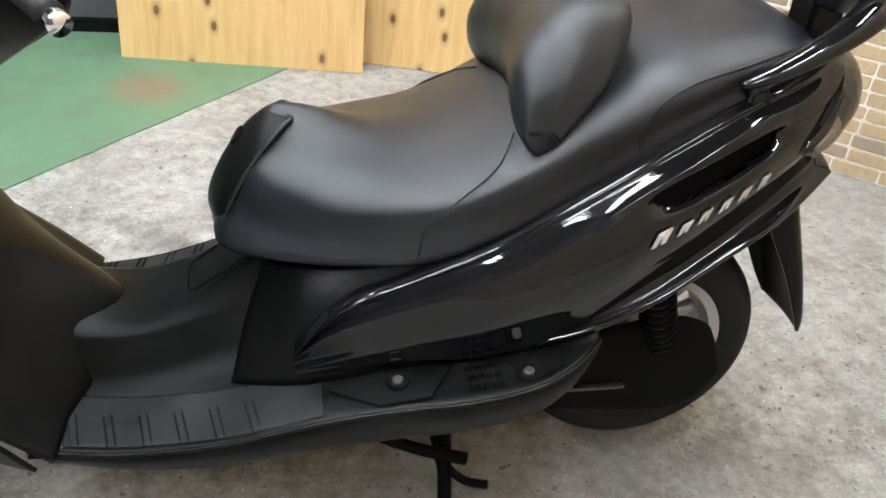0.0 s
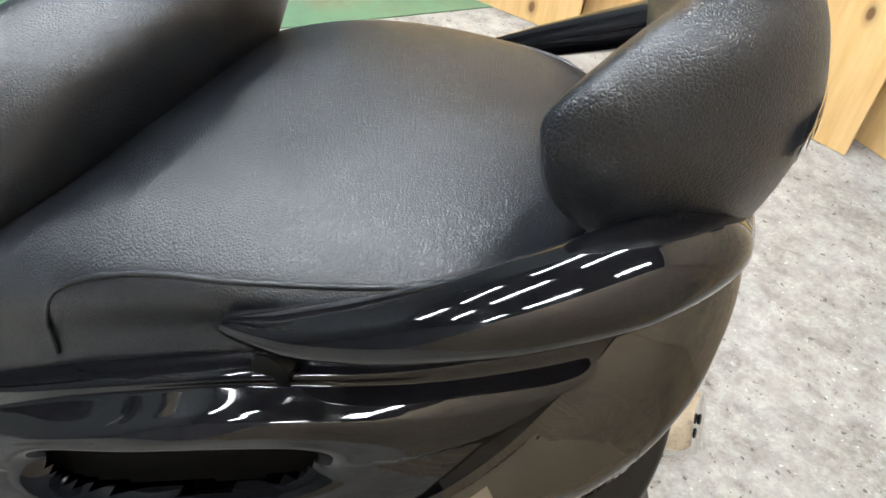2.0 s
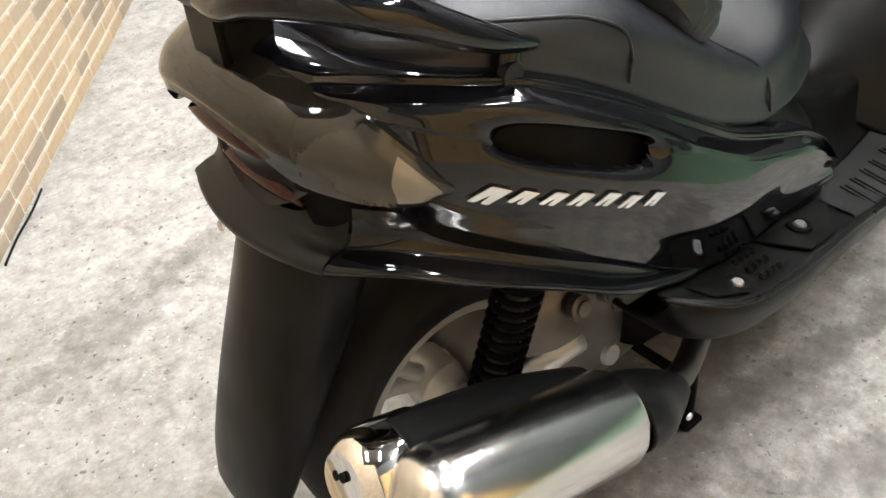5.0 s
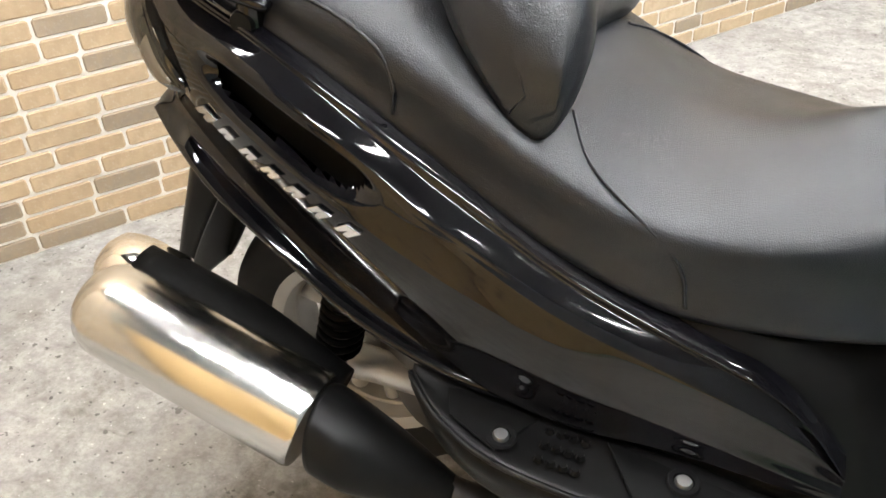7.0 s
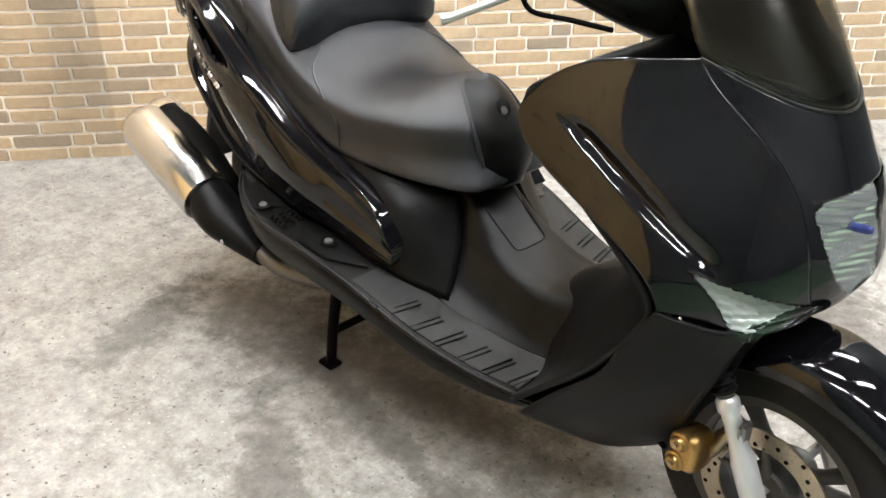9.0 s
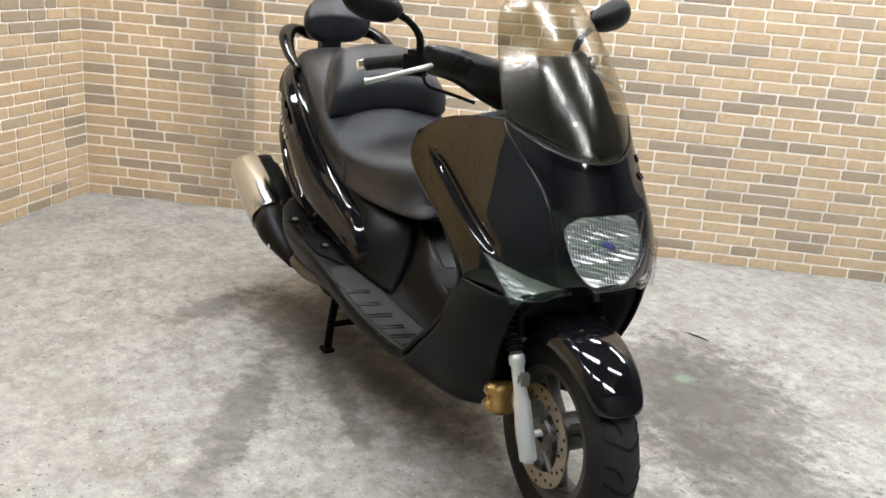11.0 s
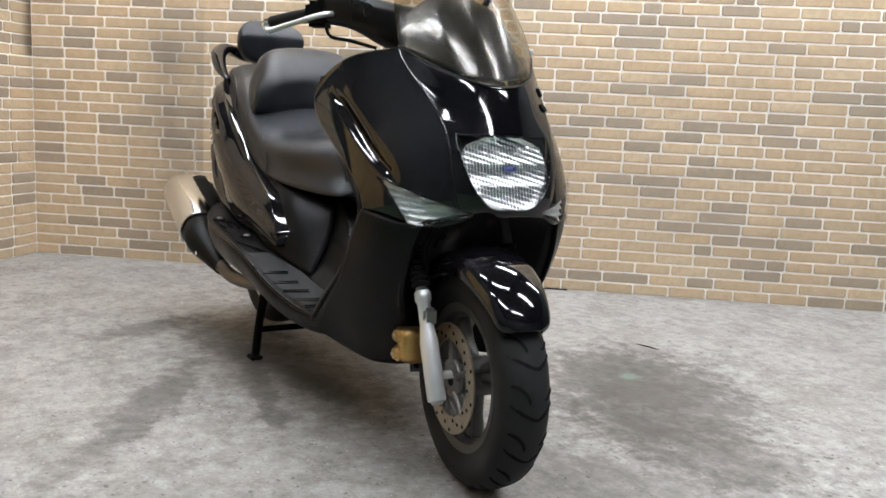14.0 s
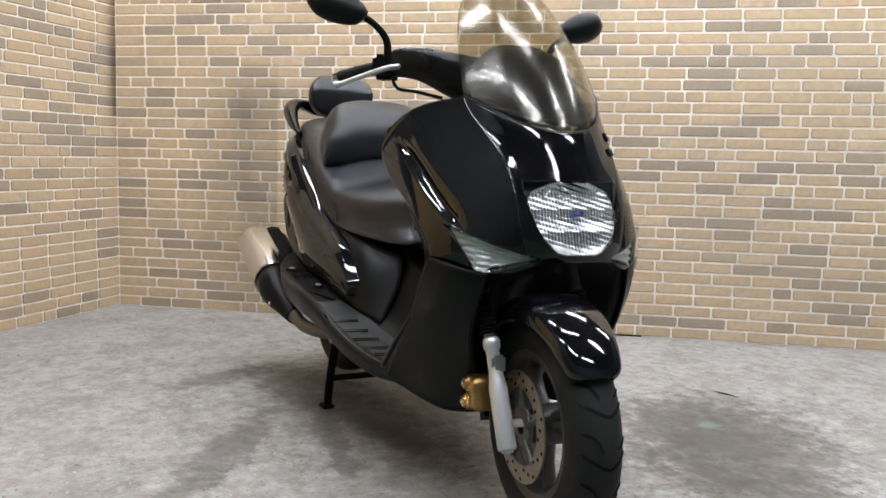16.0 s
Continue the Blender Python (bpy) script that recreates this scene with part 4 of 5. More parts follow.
# front cowl
COWL = wide([
    [(1.425, 0, 0.852), (1.398, 0.077, 0.869), (1.285, 0.150, 0.925), (1.205, 0.188, 0.918), (1.112, 0.228, 0.894), (1.062, 0.254, 0.852)],
    [(1.450, 0, 0.805), (1.428, 0.078, 0.815), (1.360, 0.134, 0.845), (1.255, 0.208, 0.844), (1.135, 0.250, 0.818), (1.050, 0.264, 0.796)],
    [(1.498, 0, 0.758), (1.486, 0.065, 0.760), (1.455, 0.114, 0.766), (1.350, 0.198, 0.766), (1.225, 0.248, 0.754), (1.115, 0.264, 0.738)],
    [(1.528, 0, 0.690), (1.518, 0.065, 0.691), (1.492, 0.118, 0.692), (1.402, 0.186, 0.694), (1.308, 0.226, 0.690), (1.212, 0.250, 0.682)],
    [(1.540, 0, 0.625), (1.530, 0.060, 0.623), (1.500, 0.108, 0.622), (1.430, 0.180, 0.632), (1.372, 0.203, 0.640), (1.285, 0.236, 0.632)],
    [(1.520, 0, 0.582), (1.515, 0.045, 0.580), (1.500, 0.085, 0.576), (1.452, 0.157, 0.560), (1.403, 0.188, 0.572), (1.318, 0.228, 0.580)],
])



def fair_line(points, n, degree):
    """A smooth polynomial line along points, with its ends kept, in n steps."""
    p = np.array(points, float)
    d = np.concatenate(([0], np.cumsum(np.linalg.norm(np.diff(p, axis=0), axis=1))))
    d /= d[-1]
    t = np.linspace(0, 1, n + 1)
    weight = np.where((d == 0) | (d == 1), 60, 1)
    return np.stack([np.polyval(np.polyfit(d, p[:, i], degree, w=weight), t) for i in range(3)], -1)


# the nose between the side seams: its middle line and its right and left seams, top to bottom
NOSE_MID = fair_line([(1.420, 0, 0.850), (1.442, 0, 0.805), (1.463, 0, 0.758), (1.488, 0, 0.690), (1.500, 0, 0.625), (1.487, 0, 0.582)], 120, 4)
SEAM = fair_line([(1.278, 0.172, 0.926), (1.354, 0.152, 0.845), (1.424, 0.133, 0.763), (1.456, 0.131, 0.692), (1.468, 0.122, 0.622), (1.470, 0.098, 0.576)], 120, 4)
across = np.linspace(-1, 1, 97)
NOSE_NET = np.stack([np.stack([m[0] + (e[0] - m[0]) * abs(across) ** 2.5, e[1] * across, m[2] + (e[2] - m[2]) * abs(across) ** 2.5], -1) for m, e in zip(NOSE_MID, SEAM)])


def flank_net(s):
    """One side of the cowl, spanned between its seam, its rear edge, its top and its lower edge, and bulged a little."""
    rows = [r[2:] for r in COWL]
    rear = fair_line([r[-1] for r in rows], 120, 5)
    top, low = (fair_line([tuple(e)] + r[1:], 80, 3) for e, r in ((SEAM[0], rows[0]), (SEAM[-1], rows[-1])))
    rear[0], rear[-1], top[0], low[0] = top[-1], low[-1], SEAM[0], SEAM[-1]
    u, v = np.linspace(0, 1, 121)[:, None, None], np.linspace(0, 1, 81)[None, :, None]
    g = (1 - u) * top[None] + u * low[None] + (1 - v) * SEAM[:, None] + v * rear[:, None]
    g = g - ((1 - u) * (1 - v) * top[0] + (1 - u) * v * top[-1] + u * (1 - v) * low[0] + u * v * low[-1])
    g = g + 16 * u * (1 - u) * v * (1 - v) * np.array((0.006, 0.020, 0.003))
    return swoosh(g) * np.array((1, s, 1))


def swoosh(g):
    """Presses a wedge-shaped hollow into each side of the cowl; its lower lip is sharp, its upper side runs out."""
    g = g.copy()
    ax, az, bx, bz = 1.100, 0.828, 1.356, 0.658
    n = math.hypot(bx - ax, bz - az)
    ux, uz = (bx - ax) / n, (bz - az) / n
    dx, dz = g[:, :, 0] - ax, g[:, :, 2] - az
    t, d = (dx * ux + dz * uz) / n, dx * -uz + dz * ux
    lip = np.clip((d + 0.004) / 0.010, 0, 1)
    out = np.clip(d / (0.022 + 0.050 * np.clip(t, 0, 1) * np.clip(1.25 - t, 0, 1)), 0, 1)
    k = lip * lip * (3 - 2 * lip) * (1 - out * out * (3 - 2 * out))
    k = k * np.clip(t / 0.20, 0, 1) * np.clip((1.12 - t) / 0.15, 0, 1) * (abs(g[:, :, 1]) > 0.12)
    g[:, :, 1] *= 1 - 0.065 * k
    return g


def shell(name, g, label):
    ob = part(name, grid_bm(g), PAINT, scooter, label)
    m = ob.modifiers.new("thickness", "SOLIDIFY")
    m.thickness, m.offset = 0.006, -1
    return ob


cowl = shell("nose_panel", NOSE_NET, "glossy black nose panel")
flanks = [shell("side_cowl", flank_net(s), "glossy black side cowl with a long hollow") for s in (1, -1)]


def in_lamps(c):
    w = np.interp(c.z, [0.594, 0.605, 0.63, 0.66, 0.69, 0.72, 0.752], [0.030, 0.058, 0.084, 0.100, 0.109, 0.114, 0.115])
    if c.x > 1.40 and 0.596 < c.z < 0.748 and abs(c.y) < w:
        return True
    hi = np.interp(abs(c.y), [0.088, 0.132, 0.180, 0.222, 0.243], [0.590, 0.601, 0.619, 0.639, 0.654])
    lo = np.interp(abs(c.y), [0.088, 0.124, 0.158, 0.188, 0.200, 0.226, 0.243], [0.583, 0.576, 0.565, 0.555, 0.553, 0.613, 0.652])
    return c.x > 1.33 and 0.090 < abs(c.y) < 0.243 and lo < c.z < hi


for ob in (cowl, *flanks):
    cut(ob, in_lamps)

# lower leg shields in matt plastic
for s in (1, -1):
    skin("lower_shield", wide([
        [(1.456, s * 0.150, 0.558), (1.425, s * 0.182, 0.562), (1.386, s * 0.207, 0.572), (1.318, s * 0.232, 0.582)],
        [(1.425, s * 0.160, 0.480), (1.380, s * 0.195, 0.490), (1.330, s * 0.221, 0.505), (1.272, s * 0.240, 0.520)],
        [(1.380, s * 0.155, 0.395), (1.330, s * 0.190, 0.398), (1.280, s * 0.222, 0.410), (1.232, s * 0.248, 0.435)],
        [(1.325, s * 0.130, 0.295), (1.275, s * 0.168, 0.290), (1.220, s * 0.212, 0.300), (1.150, s * 0.262, 0.350)],
        [(1.285, s * 0.085, 0.222), (1.240, s * 0.120, 0.208), (1.185, s * 0.175, 0.214), (1.085, s * 0.270, 0.275)],
    ]), PLASTIC, scooter, 6, 6, thick=0.006, label="matt black lower leg shield")

# inner leg shield, dash and the panel behind the front wheel
INNER = wide([
    [(1.200, 0, 0.935), (1.180, 0.10, 0.925), (1.108, 0.20, 0.890), (1.067, 0.250, 0.850)],
    [(1.200, 0, 0.800), (1.190, 0.10, 0.800), (1.120, 0.21, 0.800), (1.057, 0.260, 0.796)],
    [(1.205, 0, 0.700), (1.210, 0.10, 0.700), (1.205, 0.20, 0.690), (1.210, 0.247, 0.682)],
    [(1.185, 0, 0.600), (1.205, 0.10, 0.605), (1.262, 0.18, 0.600), (1.305, 0.230, 0.592)],
    [(1.120, 0, 0.505), (1.155, 0.10, 0.505), (1.240, 0.18, 0.515), (1.285, 0.232, 0.525)],
    [(1.025, 0, 0.430), (1.095, 0.11, 0.415), (1.170, 0.20, 0.410), (1.222, 0.243, 0.433)],
    [(0.985, 0, 0.392), (1.050, 0.10, 0.362), (1.105, 0.185, 0.340), (1.135, 0.262, 0.350)],
    [(0.970, 0, 0.350), (1.020, 0.10, 0.312), (1.055, 0.17, 0.286), (1.062, 0.262, 0.282)],
])
skin("inner_leg_shield", [[(x, -y, z) for x, y, z in reversed(r[1:])] + r for r in INNER], PLASTIC, scooter, 5, 5, thick=0.01, label="matt black inner leg shield")
skin("wheel_well", wide([
    [(1.50, -0.09, 0.583), (1.50, 0, 0.586), (1.50, 0.09, 0.583)],
    [(1.445, -0.158, 0.560), (1.39, 0, 0.60), (1.445, 0.158, 0.560)],
    [(1.412, -0.168, 0.480), (1.25, 0, 0.52), (1.412, 0.168, 0.480)],
    [(1.368, -0.162, 0.392), (1.22, 0, 0.38), (1.368, 0.162, 0.392)],
    [(1.315, -0.135, 0.298), (1.21, 0, 0.29), (1.315, 0.135, 0.298)],
    [(1.280, -0.090, 0.232), (1.20, 0, 0.23), (1.280, 0.090, 0.222)],
]), SATIN, scooter, 5, 5, thick=0.006, label="black inner fender panel")

# headlamp: a bowl, a lens with flutes, a bulb cover
LENS = []
for z, w, x, e in ((0.748, 0.118, 1.474, 1.440), (0.722, 0.117, 1.486, 1.449), (0.692, 0.112, 1.496, 1.458), (0.662, 0.103, 1.504, 1.468), (0.632, 0.087, 1.509, 1.478), (0.606, 0.060, 1.509, 1.490), (0.595, 0.032, 1.506, 1.499)):
    LENS.append([(x - (x - e) * (y / w) ** 2, y, z + 0.006 * (y / w) ** 2 * (z > 0.7)) for y in np.linspace(-w, w, 9)])


headlamp, _ = skin("headlamp", LENS, CLEAR, scooter, 5, 8, label="clear headlamp lens")
# behind the lens: a dark bezel and a bowl pressed with upright flutes in three tiers
BEZEL = [[(x - 0.022 - 0.030 * (1 - (q / 4 - 1) ** 2), y * 0.985, 0.672 + (z - 0.672) * 0.985) for q, (x, y, z) in enumerate(r)] for r in LENS]
skin("lamp_bezel", BEZEL, BEZEL_GREY, headlamp, 4, 4, label="dark grey lamp bezel")
BOWL = []
for v in np.linspace(0.99, -0.99, 9):
    z = 0.672 + 0.074 * v
    w = (0.112 - 0.020 * v) * (1 - 0.55 * abs(v) ** 7) if v > 0 else 0.112 * (1 - 0.66 * abs(v) ** 2.6)
    back = np.interp(z, [0.60, 0.632, 0.662, 0.692, 0.722, 0.748], [1.497, 1.499, 1.494, 1.486, 1.476, 1.464])
    BOWL.append([(back - 0.006 - 0.022 * (1 - (y / w) ** 2) * (1 - 0.6 * v * v) - 0.028 * (y / 0.112) ** 2, y, z) for y in np.linspace(-w, w, 9)])


def tiers(g):
    g = g.copy()
    y, z = g[:, :, 1], g[:, :, 2]
    flute = np.abs(np.sin(y * math.pi / 0.0076))
    tier = np.interp(z, [0.59, 0.645, 0.690, 0.76], [0.0, 1.0, 2.0, 3.0]) % 1.0
    bowl = 0.0040 * np.sin(math.pi * tier) * (0.5 + 0.5 * np.cos(y * 16))
    g[:, :, 0] += 0.0032 * flute - bowl - 0.13 * (z - 0.672) - 0.002 + 0.0005 * np.sin(z * 570 + y * 160)
    return g


skin("reflector", BOWL, SPARKLE, headlamp, 14, 24, label="bright fluted headlamp reflector", shape=tiers)
lathe("bulb_cover", [(0, 0.02), (0.005, 0.019), (0.007, 0.012), (0.007, -0.01), (0, -0.01)], (1.472, 0, 0.682), (1, 0, 0.1), BLUE_GLASS, headlamp, 24)

# front indicators
for s in (1, -1):
    row = [[(1.354, s * 0.244, 0.656), (1.392, s * 0.224, 0.640), (1.428, s * 0.183, 0.620), (1.457, s * 0.134, 0.602), (1.470, s * 0.088, 0.592)],
           [(1.388, s * 0.228, 0.610), (1.414, s * 0.207, 0.598), (1.440, s * 0.171, 0.592), (1.461, s * 0.130, 0.588), (1.472, s * 0.088, 0.587)],
           [(1.420, s * 0.201, 0.552), (1.432, s * 0.190, 0.555), (1.449, s * 0.160, 0.565), (1.462, s * 0.126, 0.576), (1.471, s * 0.088, 0.582)]]
    ind, _ = skin("front_indicator", row, CLEAR, scooter, 6, 8, thick=0.003, label="clear faceted front indicator lens")
    skin("indicator_reflector", [[(x - 0.012, y * 0.95, z) for x, y, z in r] for r in row], FACETS, ind, 14, 16, label="silver indicator reflector",
         shape=lambda g: np.stack([g[:, :, 0] + 0.0016 * np.sin(g[:, :, 1] * 420) * np.sin(g[:, :, 2] * 460) - 1.0 * (g[:, :, 2] - 0.600) % 0.014, g[:, :, 1], g[:, :, 2]], -1))

# two dark slots on the left of the nose
for y, z in ((0.140, 0.846), (0.132, 0.812)):
    i, j = np.unravel_index(np.argmin((NOSE_NET[:, :, 1] - y) ** 2 + (NOSE_NET[:, :, 2] - z) ** 2), NOSE_NET.shape[:2])
    c, v = Vector(NOSE_NET[i, j]), Vector(NOSE_NET[i - 2, j] - NOSE_NET[i + 2, j]).normalized()
    n = Vector(NOSE_NET[i, j + 1] - NOSE_NET[i, j - 1]).cross(v).normalized()
    n = n if n.x > 0 else -n
    u = v.cross(n)
    plate("nose_slot", [c + n * 0.001 + u * 0.013 * math.cos(t) + v * 0.008 * math.sin(t) for t in np.arange(14) * math.tau / 14], n, 0.003, MATT_DARK, scooter, "small dark slot in the nose panel")

# windscreen
SCREEN = [
    [(1.424, 0, 0.853), (1.386, 0.092, 0.872), (1.279, 0.174, 0.930)],
    [(1.372, 0, 0.945), (1.340, 0.092, 0.958), (1.246, 0.168, 0.990)],
    [(1.300, 0, 1.055), (1.275, 0.086, 1.060), (1.196, 0.152, 1.070)],
    [(1.220, 0, 1.150), (1.202, 0.072, 1.150), (1.148, 0.124, 1.142)],
    [(1.176, 0, 1.196), (1.166, 0.050, 1.193), (1.136, 0.090, 1.180)],
]
screen, _ = skin("windscreen", [[(x, -y, z) for x, y, z in reversed(r[1:])] + r for r in SCREEN], SMOKE, scooter, 6, 6, thick=0.004, label="brown-smoked curved windscreen")
tube("screen_trim", [(1.279, -0.175, 0.927), (1.388, -0.093, 0.869), (1.426, 0, 0.850), (1.388, 0.093, 0.869), (1.279, 0.175, 0.927)], 0.002, SATIN, scooter, 8, 8)
HOODS = (
    [(1.215, 0, 1.052), (1.208, 0.06, 1.046), (1.185, 0.102, 1.005)],
    [(1.285, 0, 1.022), (1.272, 0.072, 1.012), (1.222, 0.118, 0.972)],
    [(1.345, 0, 0.940), (1.325, 0.076, 0.940), (1.255, 0.130, 0.932)],
    [(1.405, 0, 0.866), (1.385, 0.074, 0.882), (1.292, 0.137, 0.926)])
skin("instrument_hood", [[(x, -y, z) for x, y, z in reversed(r[1:])] + r for r in wide(HOODS)], HOOD_BLACK, scooter, 5, 5, thick=0.006, label="black instrument hood behind the screen")

# handlebar
bar = new("handlebar")
bar.parent = scooter
for s in (1, -1):
    ARM = []
    for y, x, z, a, b in ((0.225, 1.030, 1.012, 0.020, 0.024), (0.205, 1.045, 1.016, 0.030, 0.034), (0.160, 1.085, 1.010, 0.038, 0.040), (0.100, 1.130, 0.985, 0.046, 0.052), (0.040, 1.160, 0.965, 0.050, 0.060), (-0.010, 1.165, 0.960, 0.050, 0.060)):
        ARM.append([(x + a * math.cos(t) * (1.0 if math.cos(t) > 0 else 0.8), s * y, z + b * math.copysign(abs(math.sin(t)) ** 0.75, math.sin(t))) for t in np.arange(12) * math.tau / 12])
    skin("handlebar_arm", ARM, SATIN, bar, 4, 3, True, label="black plastic handlebar arm cover")
for s in (1, -1):
    tube("grip", [(1.005, s * 0.228, 1.008), (0.958, s * 0.275, 0.998), (0.915, s * 0.316, 0.985)], [0.0165, 0.0155, 0.0165], RUBBER, bar, 6, 14, label="black rubber handlebar grip")
    tube("bar_end", [(0.917, s * 0.314, 0.9855), (0.902, s * 0.332, 0.981)], [0.013, 0.014], CHROME, bar, 3, 14, label="chrome bar end weight")
    block("switch_box", (-0.03, -0.03, -0.03), (0.03, 0.03, 0.03), MATT_DARK, bar, bevel=0.01, m=pose(1.02, s * 0.225, 1.005, 0, 0, s * 37))
    tube("brake_lever", [(1.065, s * 0.205, 1.005), (1.075, s * 0.240, 0.998), (1.05, s * 0.295, 0.978), (1.025, s * 0.335, 0.962), (1.015, s * 0.350, 0.958)], [0.007, 0.007, 0.006, 0.0065, 0.009], ALLOY, bar, 6, 10, label="polished alloy brake lever")
    mirror = new("mirror")
    mirror.parent = scooter
    mirror.matrix_basis = UNYAW
    mirror["label"] = "black plastic rear-view mirror on a bent stem"
    tube("mirror_stem", [(1.025, s * 0.218, 1.020), (1.028, s * 0.222, 1.065), (1.030, s * 0.250, 1.098), (1.030, s * 0.290, 1.120)], [0.010, 0.009, 0.008, 0.009], MATT_DARK, mirror, 6, 12)
    MIR = []
    for f, w, d in ((0.0, 0.011, 0.010), (0.12, 0.026, 0.022), (0.35, 0.036, 0.028), (0.65, 0.039, 0.030), (0.88, 0.030, 0.023), (1.0, 0.011, 0.008)):
        c = Vector((1.03 - 0.02 * f, s * (0.276 + 0.130 * f - (0.022 if s > 0 else 0)), 1.118 + 0.036 * f))
        MIR.append([c + Vector((d * math.cos(a) * (1.0 if math.cos(a) > 0 else 0.45), s * 0.012 * math.sin(a) * -0.5, w * math.sin(a))) for a in np.arange(12) * math.tau / 12])
    skin("mirror_housing", MIR, SATIN, mirror, 5, 3, True)
    skin("mirror_glass", [[Vector((1.0035, q.y, 1.135 + (q.z - 1.135) * 0.88)) for q in (r[4], r[6], r[8])] for r in MIR[1:5]], CHROME, mirror, 3, 3, thick=0.002, label="mirror glass")
tube("control_cable", [(1.03, -0.215, 0.985), (1.045, -0.205, 0.955), (1.09, -0.17, 0.945), (1.13, -0.12, 0.93)], 0.0042, MATT_DARK, bar, 6, 8)
tube("control_cable", [(1.03, 0.215, 0.985), (1.045, 0.205, 0.955), (1.09, 0.17, 0.945), (1.13, 0.12, 0.93)], 0.0042, MATT_DARK, bar, 6, 8)

bar.matrix_basis = UNYAW @ pose(1.2, 0, 0, 0, 0, -4) @ pose(-1.2, 0, 0)

# centre tunnel between the foot boards
TUNNEL = []
for x, zc, ze, zb, w in ((0.60, 0.562, 0.50, 0.385, 0.225), (0.66, 0.555, 0.48, 0.370, 0.212), (0.74, 0.522, 0.455, 0.345, 0.200), (0.80, 0.475, 0.434, 0.326, 0.188), (0.86, 0.430, 0.414, 0.310, 0.176), (0.92, 0.404, 0.395, 0.298, 0.163), (0.97, 0.397, 0.389, 0.290, 0.154), (1.02, 0.405, 0.392, 0.286, 0.147), (1.07, 0.420, 0.40, 0.284, 0.145), (1.12, 0.420, 0.40, 0.284, 0.145)):
    TUNNEL.append(mirrored([(x, 0, zc), (x, 0.035, zc - 0.001), (x, 0.062, zc - 0.004), (x, 0.080, zc * 0.35 + ze * 0.65), (x, 0.093, ze - 0.006), (x, 0.101, ze * 0.80 + zb * 0.20), (x, 0.6 * 0.101 + 0.4 * w, ze * 0.30 + zb * 0.70), (x, w, zb - 0.002), (x, w + 0.02, zb - 0.02), (x, 0.1, zb - 0.03), (x, 0, zb - 0.03)]))
tunnel, _ = skin("centre_tunnel", TUNNEL, PLASTIC, scooter, 6, 4, True, label="matt black centre tunnel with a filler lid")
LID = [(0.77, -0.048, 0.4985), (0.80, -0.047, 0.4735), (0.83, -0.046, 0.4515), (0.86, -0.044, 0.4290), (0.868, -0.030, 0.4255), (0.869, 0.0, 0.4255), (0.868, 0.030, 0.4255), (0.86, 0.044, 0.4290), (0.83, 0.046, 0.4515), (0.80, 0.047, 0.4735), (0.77, 0.048, 0.4985)]
# a line laid on the tunnel, coloured with the shade of a lid gap
tube("lid_groove", LID, 0.0015, GROOVE_SHADE, tunnel, 4, 6)

# side covers between seat and boards
for s in (1, -1):
    skin("side_cover", [
        [(0.74, s * 0.086, 0.515), (0.67, s * 0.140, 0.545), (0.58, s * 0.188, 0.568), (0.40, s * 0.200, 0.62)],
        [(0.77, s * 0.108, 0.435), (0.69, s * 0.186, 0.488), (0.60, s * 0.214, 0.505), (0.42, s * 0.222, 0.52)],
        [(0.80, s * 0.172, 0.334), (0.71, s * 0.220, 0.366), (0.62, s * 0.240, 0.390), (0.42, s * 0.236, 0.40)],
    ], PLASTIC, scooter, 6, 6, thick=0.006, label="matt black side cover")

